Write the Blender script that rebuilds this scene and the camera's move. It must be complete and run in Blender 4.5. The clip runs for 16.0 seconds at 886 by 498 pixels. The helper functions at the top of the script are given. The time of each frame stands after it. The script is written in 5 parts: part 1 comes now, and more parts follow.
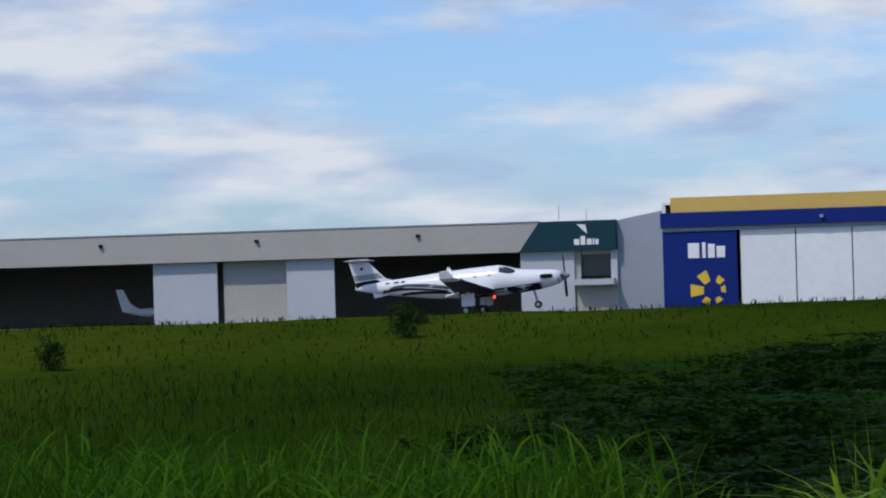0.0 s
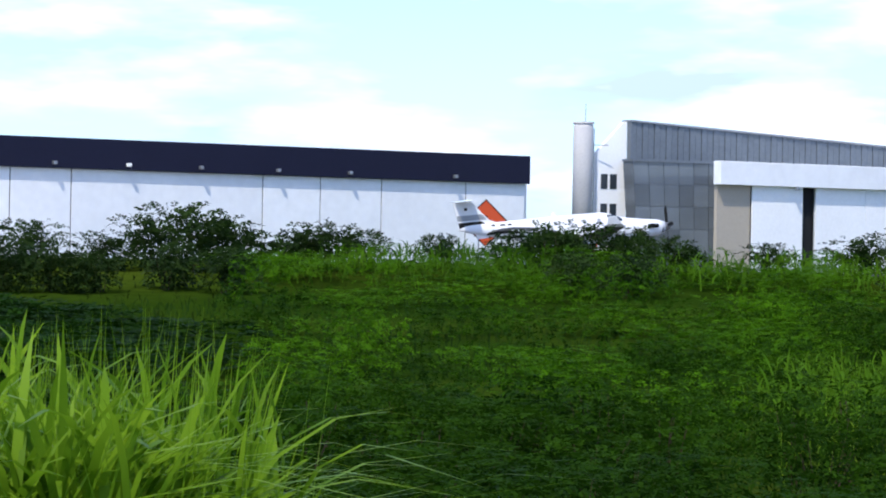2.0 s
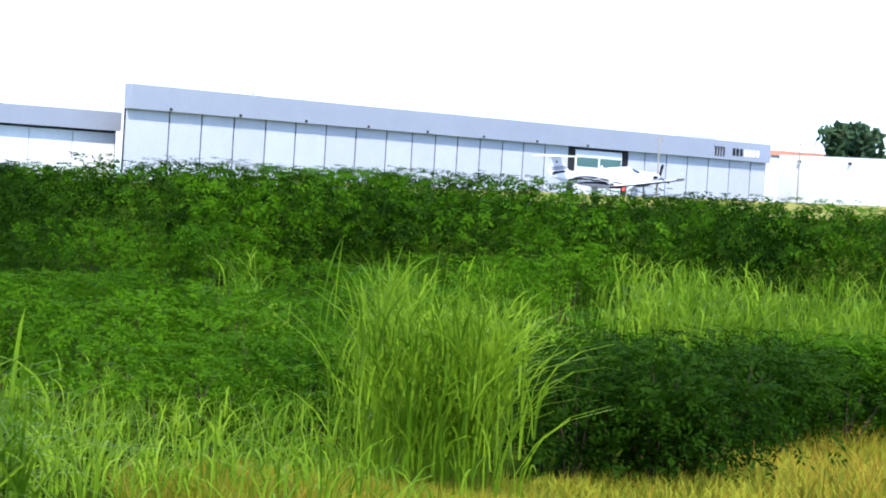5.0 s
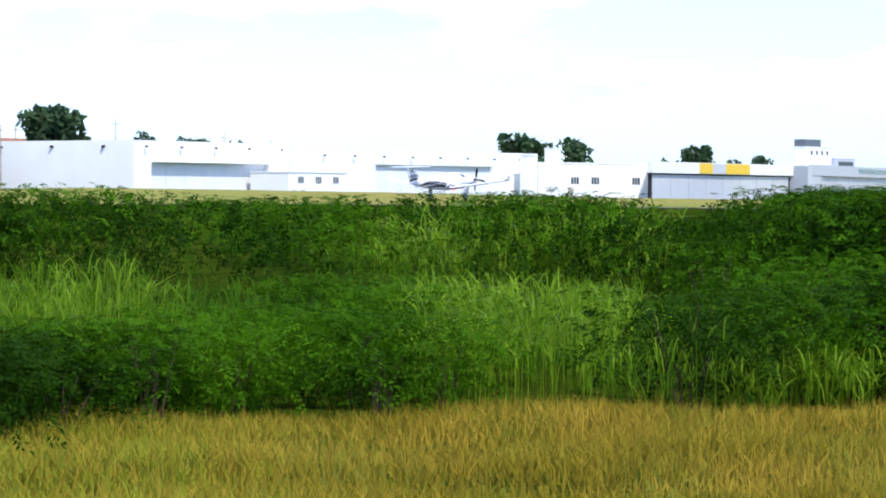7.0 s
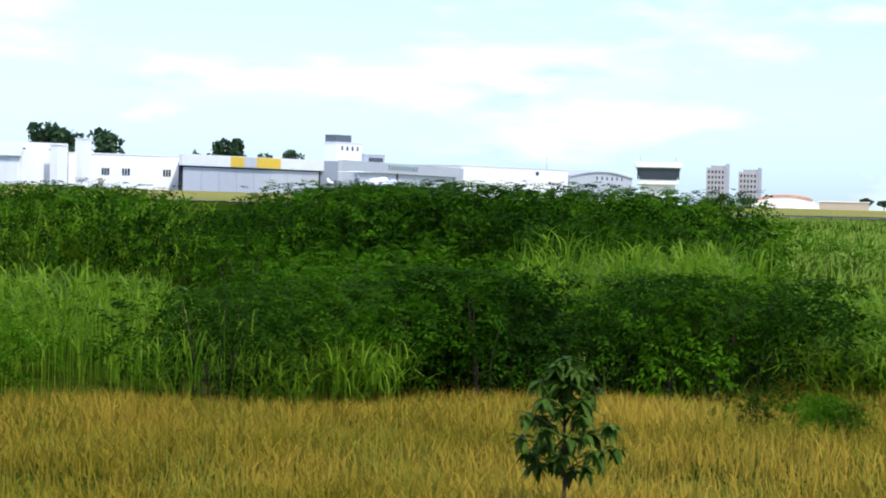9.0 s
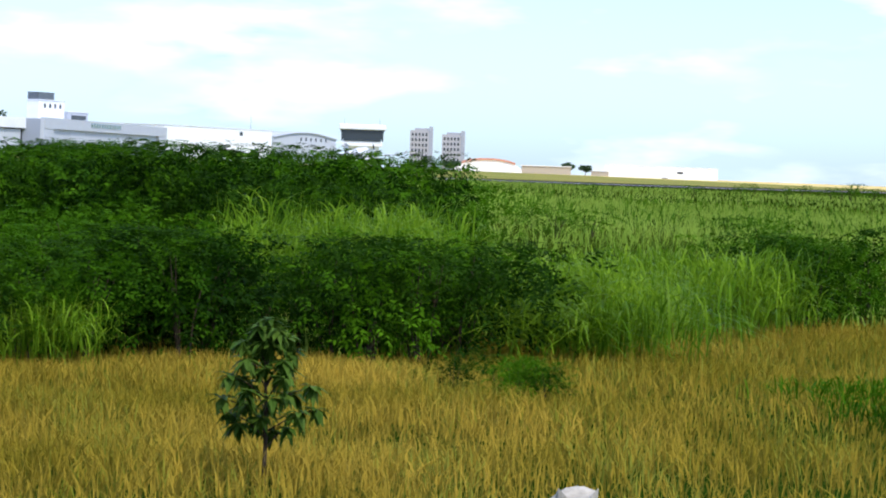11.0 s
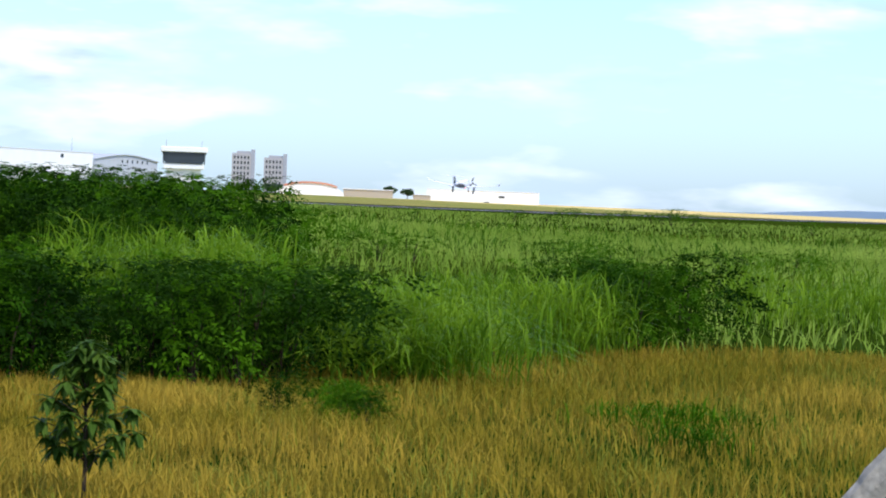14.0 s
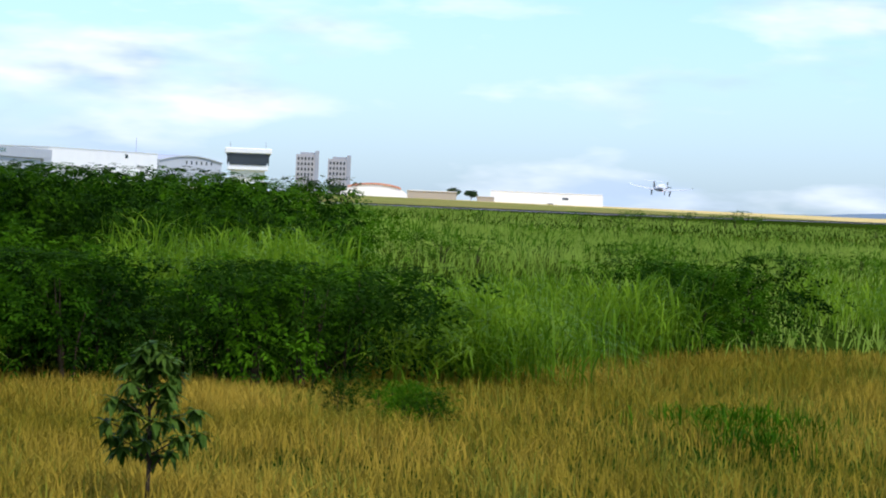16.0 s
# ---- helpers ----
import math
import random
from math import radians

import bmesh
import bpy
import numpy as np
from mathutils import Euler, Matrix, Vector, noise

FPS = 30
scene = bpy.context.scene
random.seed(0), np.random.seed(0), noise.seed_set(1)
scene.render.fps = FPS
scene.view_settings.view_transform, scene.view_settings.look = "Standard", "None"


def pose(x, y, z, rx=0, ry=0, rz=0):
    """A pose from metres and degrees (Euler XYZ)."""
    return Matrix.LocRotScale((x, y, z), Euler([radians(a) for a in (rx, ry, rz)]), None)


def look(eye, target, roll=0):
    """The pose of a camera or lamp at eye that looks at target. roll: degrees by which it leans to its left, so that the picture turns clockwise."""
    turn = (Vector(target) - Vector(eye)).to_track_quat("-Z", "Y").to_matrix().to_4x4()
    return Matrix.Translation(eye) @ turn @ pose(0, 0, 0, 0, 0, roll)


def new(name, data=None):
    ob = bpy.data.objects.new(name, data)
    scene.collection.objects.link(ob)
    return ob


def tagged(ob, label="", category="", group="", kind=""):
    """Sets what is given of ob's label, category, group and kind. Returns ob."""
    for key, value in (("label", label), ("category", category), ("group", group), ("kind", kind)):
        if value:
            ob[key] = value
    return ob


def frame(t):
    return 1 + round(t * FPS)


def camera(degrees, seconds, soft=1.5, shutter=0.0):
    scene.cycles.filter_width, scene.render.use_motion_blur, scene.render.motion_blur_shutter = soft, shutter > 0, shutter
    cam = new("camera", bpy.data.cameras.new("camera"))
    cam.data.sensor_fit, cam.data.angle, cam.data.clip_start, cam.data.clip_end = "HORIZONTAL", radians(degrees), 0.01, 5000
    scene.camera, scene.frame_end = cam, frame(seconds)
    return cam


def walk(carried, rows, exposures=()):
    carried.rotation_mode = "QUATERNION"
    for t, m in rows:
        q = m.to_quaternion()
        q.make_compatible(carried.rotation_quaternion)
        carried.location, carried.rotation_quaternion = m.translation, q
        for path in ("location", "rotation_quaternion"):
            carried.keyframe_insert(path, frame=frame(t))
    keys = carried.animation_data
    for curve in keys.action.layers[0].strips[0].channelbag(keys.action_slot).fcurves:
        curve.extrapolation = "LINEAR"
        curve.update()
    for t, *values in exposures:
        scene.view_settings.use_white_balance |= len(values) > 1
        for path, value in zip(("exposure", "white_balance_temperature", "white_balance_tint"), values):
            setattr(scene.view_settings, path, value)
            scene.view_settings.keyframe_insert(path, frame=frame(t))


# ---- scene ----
# The clip is a long lens panned from one spot beside an airfield.
# x runs along the runway, y across it, the eye stands over the origin.
EYE = 2.7

cam = camera(15.14, 16.0, soft=2.0, shutter=0.0)
HEADINGS = [
    (0.0, -14.275, 0.884, -1.581),
    (0.5, -8.805, 0.636, -1.148),
    (1.0, -2.207, 0.496, -0.502),
    (1.5, 5.780, 0.196, 0.208),
    (2.0, 12.342, 0.143, 1.005),
    (2.5, 18.929, 0.176, 1.792),
    (3.0, 25.179, 0.228, 2.613),
    (3.2, 27.636, 0.115, 2.661),
    (5.3, 45.748, -1.031, 2.607),
    (5.5, 47.479, -1.104, 1.839),
    (6.0, 51.458, -1.356, 0.913),
    (6.5, 54.597, -0.774, 0.762),
    (7.0, 56.862, -0.807, 0.213),
    (7.5, 58.861, -0.813, 0.222),
    (8.0, 61.023, -0.803, 0.468),
    (8.5, 63.035, -0.780, 0.763),
    (9.0, 64.933, -0.827, 1.257),
    (9.5, 66.097, -0.926, 1.538),
    (10.0, 67.447, -1.134, 1.637),
    (10.2, 68.104, -1.193, 1.657),
    (12.5, 71.999, -1.459, 2.550),
    (13.0, 72.632, -1.400, 2.394),
    (13.5, 73.085, -1.161, 2.261),
    (14.0, 73.099, -0.839, 2.261),
    (14.5, 72.688, -0.672, 2.636),
    (15.0, 72.600, -0.692, 2.881),
    (15.5, 72.370, -0.738, 2.682),
    (16.0, 72.006, -0.856, 2.378),
]
EXPOSURES = [(0.0, -0.80), (0.5, -0.60), (1.0, -0.38), (1.5, -0.06), (2.0, 0.16), (2.5, 0.28), (3.2, 0.2), (5.3, 0.95), (6.0, 0.9),
             (7.0, 0.38), (9.0, 0.17), (10.2, 0.17), (12.5, 0.25), (14.0, 0.05), (14.5, -0.08), (16.0, -0.12)]
walk(cam, [(t, pose(0, 0, EYE, 90 + p, 0, -y) @ pose(0, 0, 0, 0, 0, r)) for t, y, p, r in HEADINGS], EXPOSURES)

# ---- daylight ----
SUN_AZ, SUN_EL = 212.0, 54.0
world = bpy.data.worlds.new("sky")
scene.world = world
world.use_nodes = True
wn, wl = world.node_tree.nodes, world.node_tree.links
wn.clear()
w_out = wn.new("ShaderNodeOutputWorld")
w_bg = wn.new("ShaderNodeBackground")
w_sky = wn.new("ShaderNodeTexSky")
w_sky.sky_type, w_sky.sun_disc = "NISHITA", False
w_sky.sun_elevation, w_sky.sun_rotation = radians(SUN_EL), radians(SUN_AZ)
w_sky.air_density, w_sky.dust_density, w_sky.ozone_density = 1.0, 0.6, 1.5
w_geo = wn.new("ShaderNodeTexCoord")
w_map = wn.new("ShaderNodeMapping")
w_map.inputs["Scale"].default_value = (11.0, 11.0, 42.0)
w_map.inputs["Location"].default_value = (2.3, 0.4, 1.7)
w_noise = wn.new("ShaderNodeTexNoise")
w_noise.inputs["Scale"].default_value, w_noise.inputs["Detail"].default_value = 1.0, 5.0
w_noise.inputs["Roughness"].default_value = 0.52
w_ramp = wn.new("ShaderNodeValToRGB")
w_ramp.color_ramp.elements[0].position, w_ramp.color_ramp.elements[1].position = 0.45, 0.62
w_mix = wn.new("ShaderNodeMix")
w_mix.data_type = "RGBA"
w_mix.inputs["B"].default_value = (12.5, 12.7, 13.0, 1)
w_body = wn.new("ShaderNodeTexNoise")
w_body.inputs["Scale"].default_value, w_body.inputs["Detail"].default_value = 1.7, 4.0
w_cloud = wn.new("ShaderNodeMix")
w_cloud.data_type = "RGBA"
w_cloud.inputs["A"].default_value, w_cloud.inputs["B"].default_value = (6.6, 8.5, 12.2, 1), (11.8, 12.7, 14.2, 1)
w_lift = wn.new("ShaderNodeMapRange")
w_lift.inputs["From Min"].default_value, w_lift.inputs["From Max"].default_value = 0.36, 0.58
wl.new(w_map.outputs["Vector"], w_body.inputs["Vector"])
wl.new(w_body.outputs["Fac"], w_lift.inputs["Value"])
wl.new(w_lift.outputs["Result"], w_cloud.inputs["Factor"])
wl.new(w_cloud.outputs["Result"], w_mix.inputs["B"])
wl.new(w_geo.outputs["Generated"], w_map.inputs["Vector"])
wl.new(w_map.outputs["Vector"], w_noise.inputs["Vector"])
w_xyz = wn.new("ShaderNodeSeparateXYZ")
w_west = wn.new("ShaderNodeMath")
w_west.operation = "MULTIPLY_ADD"
w_west.inputs[1].default_value = -0.05
wl.new(w_geo.outputs["Generated"], w_xyz.inputs["Vector"])
wl.new(w_xyz.outputs["X"], w_west.inputs[0])
wl.new(w_noise.outputs["Fac"], w_west.inputs[2])
wl.new(w_west.outputs[0], w_ramp.inputs["Fac"])
wl.new(w_ramp.outputs["Color"], w_mix.inputs["Factor"])
w_tint = wn.new("ShaderNodeMix")
w_tint.data_type, w_tint.blend_type = "RGBA", "MULTIPLY"
w_tint.inputs["Factor"].default_value = 1.0
w_tint.inputs["B"].default_value = (1.24, 1.64, 2.50, 1)
wl.new(w_sky.outputs["Color"], w_tint.inputs["A"])
wl.new(w_tint.outputs["Result"], w_mix.inputs["A"])
wl.new(w_mix.outputs["Result"], w_bg.inputs["Color"])
wl.new(w_bg.outputs["Background"], w_out.inputs["Surface"])
w_bg.inputs["Strength"].default_value = 0.10

sun = new("sun", bpy.data.lights.new("sun", "SUN"))
sun.data.energy, sun.data.angle, sun.data.color = 3.7, radians(1.5), (1.0, 0.95, 0.87)
a, e = radians(SUN_AZ), radians(SUN_EL)
sun.matrix_world = look((0, 0, 60), (-math.sin(a) * math.cos(e), -math.cos(a) * math.cos(e), 60 - math.sin(e)))


# ---- materials ----
def material(name, colour, rough=0.7, metal=0.0, vary=0.12, scale=3.0, grain=40.0, bump=0.1, random_object=0.0, specular=0.12, second=None):
    m = bpy.data.materials.new(name)
    m.use_nodes = True
    n, l = m.node_tree.nodes, m.node_tree.links
    b = n["Principled BSDF"]
    b.inputs["Roughness"].default_value, b.inputs["Metallic"].default_value = rough, metal
    b.inputs["Specular IOR Level"].default_value = specular
    co = n.new("ShaderNodeTexCoord")
    big, fine = n.new("ShaderNodeTexNoise"), n.new("ShaderNodeTexNoise")
    big.inputs["Scale"].default_value, big.inputs["Detail"].default_value = scale, 5
    fine.inputs["Scale"].default_value, fine.inputs["Detail"].default_value = grain, 3
    add = n.new("ShaderNodeMath")
    l.new(co.outputs["Object"], big.inputs["Vector"])
    l.new(co.outputs["Object"], fine.inputs["Vector"])
    l.new(big.outputs["Fac"], add.inputs[0])
    l.new(fine.outputs["Fac"], add.inputs[1])
    half = n.new("ShaderNodeMapRange")
    half.inputs["From Min"].default_value, half.inputs["From Max"].default_value = 0.6, 1.4
    half.inputs["To Min"].default_value, half.inputs["To Max"].default_value = 1 - vary, 1 + vary
    l.new(add.outputs[0], half.inputs["Value"])
    hsv = n.new("ShaderNodeHueSaturation")
    hsv.inputs["Color"].default_value = (*colour, 1)
    value = half.outputs["Result"]
    if random_object:
        info = n.new("ShaderNodeObjectInfo")
        spread = n.new("ShaderNodeMapRange")
        spread.inputs["To Min"].default_value, spread.inputs["To Max"].default_value = 1 - random_object, 1 + random_object
        l.new(info.outputs["Random"], spread.inputs["Value"])
        times = n.new("ShaderNodeMath")
        times.operation = "MULTIPLY"
        l.new(value, times.inputs[0])
        l.new(spread.outputs["Result"], times.inputs[1])
        value = times.outputs[0]
    l.new(value, hsv.inputs["Value"])
    if second:
        two = n.new("ShaderNodeMix")
        two.data_type = "RGBA"
        two.inputs["A"].default_value, two.inputs["B"].default_value = (*colour, 1), (*second, 1)
        edge = n.new("ShaderNodeMapRange")
        edge.inputs["From Min"].default_value, edge.inputs["From Max"].default_value = 0.42, 0.58
        l.new(big.outputs["Fac"], edge.inputs["Value"])
        l.new(edge.outputs["Result"], two.inputs["Factor"])
        l.new(two.outputs["Result"], hsv.inputs["Color"])
    l.new(hsv.outputs["Color"], b.inputs["Base Color"])
    if bump:
        bp = n.new("ShaderNodeBump")
        bp.inputs["Strength"].default_value, bp.inputs["Distance"].default_value = bump, 0.02
        l.new(fine.outputs["Fac"], bp.inputs["Height"])
        l.new(bp.outputs["Normal"], b.inputs["Normal"])
    return m


def leaf_material(name, dark, light, through_light=0.35, rough=0.5, patch=0.35, spread=0.3):
    """Foliage: two tones, random for each leaf, with light passing through."""
    m = bpy.data.materials.new(name)
    m.use_nodes = True
    n, l = m.node_tree.nodes, m.node_tree.links
    b, out = n["Principled BSDF"], n["Material Output"]
    b.inputs["Roughness"].default_value = rough
    b.inputs["Specular IOR Level"].default_value = 0.06
    geo, co, noise_ = n.new("ShaderNodeNewGeometry"), n.new("ShaderNodeTexCoord"), n.new("ShaderNodeTexNoise")
    noise_.inputs["Scale"].default_value, noise_.inputs["Detail"].default_value = patch, 3
    info = n.new("ShaderNodeObjectInfo")
    l.new(geo.outputs["Position"], noise_.inputs["Vector"])
    add = n.new("ShaderNodeMath")
    add.operation = "MULTIPLY_ADD"
    add.inputs[1].default_value = spread
    l.new(geo.outputs["Random Per Island"], add.inputs[0])
    stretch = n.new("ShaderNodeMapRange")
    stretch.inputs["From Min"].default_value, stretch.inputs["From Max"].default_value = 0.35, 0.7
    stretch.inputs["To Max"].default_value = 0.7
    l.new(noise_.outputs["Fac"], stretch.inputs["Value"])
    l.new(stretch.outputs["Result"], add.inputs[2])
    mix = n.new("ShaderNodeMix")
    mix.data_type = "RGBA"
    mix.inputs["A"].default_value, mix.inputs["B"].default_value = (*dark, 1), (*light, 1)
    l.new(add.outputs[0], mix.inputs["Factor"])
    l.new(mix.outputs["Result"], b.inputs["Base Color"])
    tr, ms = n.new("ShaderNodeBsdfTranslucent"), n.new("ShaderNodeMixShader")
    l.new(mix.outputs["Result"], tr.inputs["Color"])
    ms.inputs["Fac"].default_value = through_light
    l.new(b.outputs["BSDF"], ms.inputs[1])
    l.new(tr.outputs["BSDF"], ms.inputs[2])
    l.new(ms.outputs["Shader"], out.inputs["Surface"])
    return m


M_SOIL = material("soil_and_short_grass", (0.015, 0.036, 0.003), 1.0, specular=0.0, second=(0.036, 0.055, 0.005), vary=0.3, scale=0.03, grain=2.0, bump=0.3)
M_STRAW = material("bleached_straw_field", (0.62, 0.48, 0.20), 1.0, vary=0.2, scale=0.03, grain=1.5, specular=0.0)
M_VERGE = material("dry_grass_verge", (0.27, 0.24, 0.075), 1.0, vary=0.35, scale=0.03, grain=2, specular=0.0, second=(0.17, 0.19, 0.05))
M_ASPHALT = material("worn_asphalt", (0.085, 0.08, 0.078), 0.9, vary=0.2, scale=0.05, grain=8)
M_APRON = material("concrete_apron", (0.36, 0.34, 0.31), 0.85, vary=0.15, scale=0.08, grain=6)
M_LINE = material("white_road_paint", (0.75, 0.75, 0.72), 0.7)
M_WHITE = material("white_painted_sheet", (0.78, 0.79, 0.80), 0.55, vary=0.06, scale=0.25, grain=1.2, bump=0.0, random_object=0.03)
# Albedo raised so the long white hangar reads as better lit.
M_WHITE_WALL = material("brightened_white_plaster", (0.87, 0.87, 0.86), 0.75, vary=0.05, scale=0.2, grain=4)
M_CREAM = material("cream_grey_sheet", (0.42, 0.40, 0.37), 0.6, vary=0.07, scale=0.2, grain=3, random_object=0.04)
M_GREY = material("grey_painted_sheet", (0.30, 0.33, 0.39), 0.5, vary=0.06, scale=0.2, grain=3, random_object=0.04)
M_PALEGREY = material("pale_grey_sheet", (0.50, 0.52, 0.56), 0.5, vary=0.06, scale=0.3, grain=3, random_object=0.05)
M_JOINT = material("dark_rubber_joint", (0.03, 0.03, 0.035), 0.8)
# Near-black colour that stands in for the shade of unlit interiors.
M_DARK = material("interior_shade_black", (0.02, 0.02, 0.022), 0.9)
M_GREEN = material("dark_teal_panel", (0.013, 0.048, 0.066), 0.5, vary=0.08, scale=0.3)
M_YELLOW = material("ochre_yellow_sheet", (0.62, 0.42, 0.12), 0.6, vary=0.07, scale=0.2, grain=3)
M_BLUE = material("royal_blue_sheet", (0.008, 0.024, 0.17), 0.5, vary=0.1, scale=0.2, grain=3)
M_NAVY = material("dark_navy_sheet", (0.012, 0.013, 0.03), 0.55, vary=0.1, scale=0.2, grain=3)
M_SUNYEL = material("yellow_emblem_paint", (0.75, 0.5, 0.06), 0.5)
M_SIGNWHITE = material("white_emblem_paint", (0.82, 0.82, 0.82), 0.5)
M_CLAD = material("ribbed_dark_grey_cladding", (0.15, 0.17, 0.19), 0.4, metal=0.3, vary=0.15, scale=0.3, grain=3)
M_GLASSDARK = material("dark_tinted_glass", (0.03, 0.04, 0.05), 0.12, specular=0.5, vary=0.2, scale=0.2, bump=0)
# Grey base colour puts part of the sky's reflection into the glass.
M_CURTAIN = material("curtain_wall_glass_sky_grey", (0.11, 0.13, 0.15), 0.12, specular=0.8, vary=0.35, scale=0.15, bump=0, random_object=0.25)
M_TEALGLASS = material("teal_window_glass", (0.05, 0.14, 0.13), 0.15, specular=0.5, vary=0.1, bump=0)
M_BEIGE = material("beige_plaster", (0.42, 0.37, 0.30), 0.8, vary=0.06)
M_TOWER = material("stained_pale_concrete", (0.58, 0.55, 0.53), 0.85, vary=0.12, scale=0.4, grain=5)
M_ORANGE = material("orange_sign_face", (0.50, 0.075, 0.028), 0.5, vary=0.05)
M_BLACK = material("black_paint", (0.012, 0.012, 0.012), 0.5)
M_STEEL = material("galvanised_steel", (0.35, 0.35, 0.36), 0.45, metal=0.8)
M_RED = material("red_mast_paint", (0.45, 0.05, 0.04), 0.5)
M_CONCRETE = material("weathered_concrete", (0.34, 0.31, 0.26), 0.9, vary=0.45, scale=5, grain=30, bump=0.3)
M_APT = material("grey_apartment_plaster", (0.36, 0.37, 0.40), 0.8, vary=0.1, scale=0.1)
M_ROOFRED = material("faded_red_roof", (0.60, 0.27, 0.19), 0.7, vary=0.3, scale=0.15)
# Distance haze is put into the hills' base colour as pale blue.
M_HILL = material("far_hills_haze_blue", (0.28, 0.38, 0.52), 1.0, vary=0.1, scale=0.002, specular=0.0)
M_BARK = material("brown_bark", (0.055, 0.04, 0.026), 0.9, vary=0.3, scale=4, grain=60, bump=0.4)
M_TYRE = material("tyre_rubber", (0.015, 0.015, 0.015), 0.85)
M_GLOSSWHITE = material("white_aircraft_paint", (0.80, 0.80, 0.81), 0.22, specular=0.5, vary=0.03, scale=0.5, grain=6, bump=0)
M_SILVER = material("silver_grey_paint", (0.30, 0.31, 0.33), 0.3, metal=0.3)
M_SWOOSH = material("charcoal_grey_paint", (0.07, 0.072, 0.08), 0.35, specular=0.4, bump=0)
M_EMIT = bpy.data.materials.new("red_beacon_light")
M_EMIT.use_nodes = True
M_EMIT.node_tree.nodes["Principled BSDF"].inputs["Base Color"].default_value = (0.6, 0.02, 0.02, 1)
M_EMIT.node_tree.nodes["Principled BSDF"].inputs["Emission Color"].default_value = (1, 0.05, 0.03, 1)
M_EMIT.node_tree.nodes["Principled BSDF"].inputs["Emission Strength"].default_value = 6.0

L_TALL = leaf_material("tall_green_grass_blade", (0.045, 0.13, 0.003), (0.25, 0.40, 0.022), 0.5, 0.4, 0.5, 0.5)
L_MID = leaf_material("rank_green_grass_blade", (0.018, 0.075, 0.002), (0.095, 0.20, 0.008), 0.4, 0.7, 0.08)
# Near-black green: the hollow's shade is put into the leaf colour.
L_HOLLOW = leaf_material("hollow_shade_green_blade", (0.002, 0.012, 0.0005), (0.014, 0.048, 0.002), 0.3, 0.7, 0.12)
L_DRY = leaf_material("dry_straw_grass_blade", (0.18, 0.150, 0.009), (0.50, 0.335, 0.044), 0.35, 0.8, 0.22, 0.3)
L_PALE = leaf_material("pale_green_grass_blade", (0.17, 0.18, 0.010), (0.37, 0.35, 0.05), 0.45, 0.7, 0.12, 0.3)
L_FRESH = leaf_material("fresh_meadow_grass_blade", (0.19, 0.21, 0.010), (0.40, 0.42, 0.045), 0.45, 0.7, 0.15, 0.3)
L_FIELD = leaf_material("bright_field_grass_blade", (0.13, 0.24, 0.02), (0.36, 0.50, 0.09), 0.5, 0.8, 0.05, 0.25)
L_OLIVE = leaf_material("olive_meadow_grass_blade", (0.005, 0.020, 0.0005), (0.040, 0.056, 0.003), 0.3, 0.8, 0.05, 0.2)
L_SHRUB = leaf_material("feathery_shrub_leaf", (0.012, 0.052, 0.001), (0.080, 0.20, 0.004), 0.4, 0.8, 0.4)
# Darker copy of the feathery shrub leaf, painted shadow between the bright masses.
L_SHADE_SHRUB = leaf_material("shade_green_shrub_leaf", (0.004, 0.019, 0.001), (0.028, 0.078, 0.002), 0.35, 0.8, 0.4)
L_DARKSHRUB = leaf_material("dark_shrub_leaf", (0.008, 0.02, 0.004), (0.03, 0.06, 0.010), 0.25, 0.6, 0.5)
# Leaf colour lightened and greyed to carry the haze of distance.
L_TREE = leaf_material("haze_grey_tree_leaf", (0.025, 0.055, 0.025), (0.07, 0.12, 0.055), 0.2, 0.7, 0.3)
L_SAPLING = leaf_material("glossy_sapling_leaf", (0.025, 0.065, 0.006), (0.095, 0.165, 0.022), 0.3, 0.5, 3.0)


# ---- small builders ----
def link_mesh(name, bm, mat, parent=None, label="", smooth=False):
    me = bpy.data.meshes.new(name)
    bm.normal_update()
    bm.to_mesh(me)
    bm.free()
    if smooth:
        me.polygons.foreach_set("use_smooth", [True] * len(me.polygons))
    me.materials.append(mat)
    ob = new(name, me)
    if parent is not None:
        ob.parent = parent
    if label:
        ob["label"] = label
    return ob


def part(name, bm, mat, parent, label="", smooth=False):
    return link_mesh(name, bm, mat, parent, label, smooth)


def thing(name, m, label, category, group="", kind=""):
    ob = new(name)
    ob.empty_display_size = 0.3
    ob.matrix_world = m
    return tagged(ob, label, category, group, kind)


def box(x0, x1, y0, y1, z0, z1, bevel=0.0, bm=None):
    bm = bm or bmesh.new()
    v = [bm.verts.new(p) for p in ((x0, y0, z0), (x1, y0, z0), (x1, y1, z0), (x0, y1, z0), (x0, y0, z1), (x1, y0, z1), (x1, y1, z1), (x0, y1, z1))]
    for f in ((3, 2, 1, 0), (4, 5, 6, 7), (0, 1, 5, 4), (1, 2, 6, 5), (2, 3, 7, 6), (3, 0, 4, 7)):
        bm.faces.new([v[i] for i in f])
    if bevel:
        bmesh.ops.bevel(bm, geom=list(bm.edges), offset=bevel, segments=1, affect="EDGES")
    return bm


def prism(outline, y0, y1, bm=None):
    """An outline in x and z, pushed from y0 to y1."""
    bm = bm or bmesh.new()
    front = [bm.verts.new((x, y0, z)) for x, z in outline]
    back = [bm.verts.new((x, y1, z)) for x, z in outline]
    bm.faces.new(front)
    bm.faces.new(back[::-1])
    for i in range(len(outline)):
        j = (i + 1) % len(outline)
        bm.faces.new((front[j], front[i], back[i], back[j]))
    bmesh.ops.recalc_face_normals(bm, faces=list(bm.faces))
    return bm


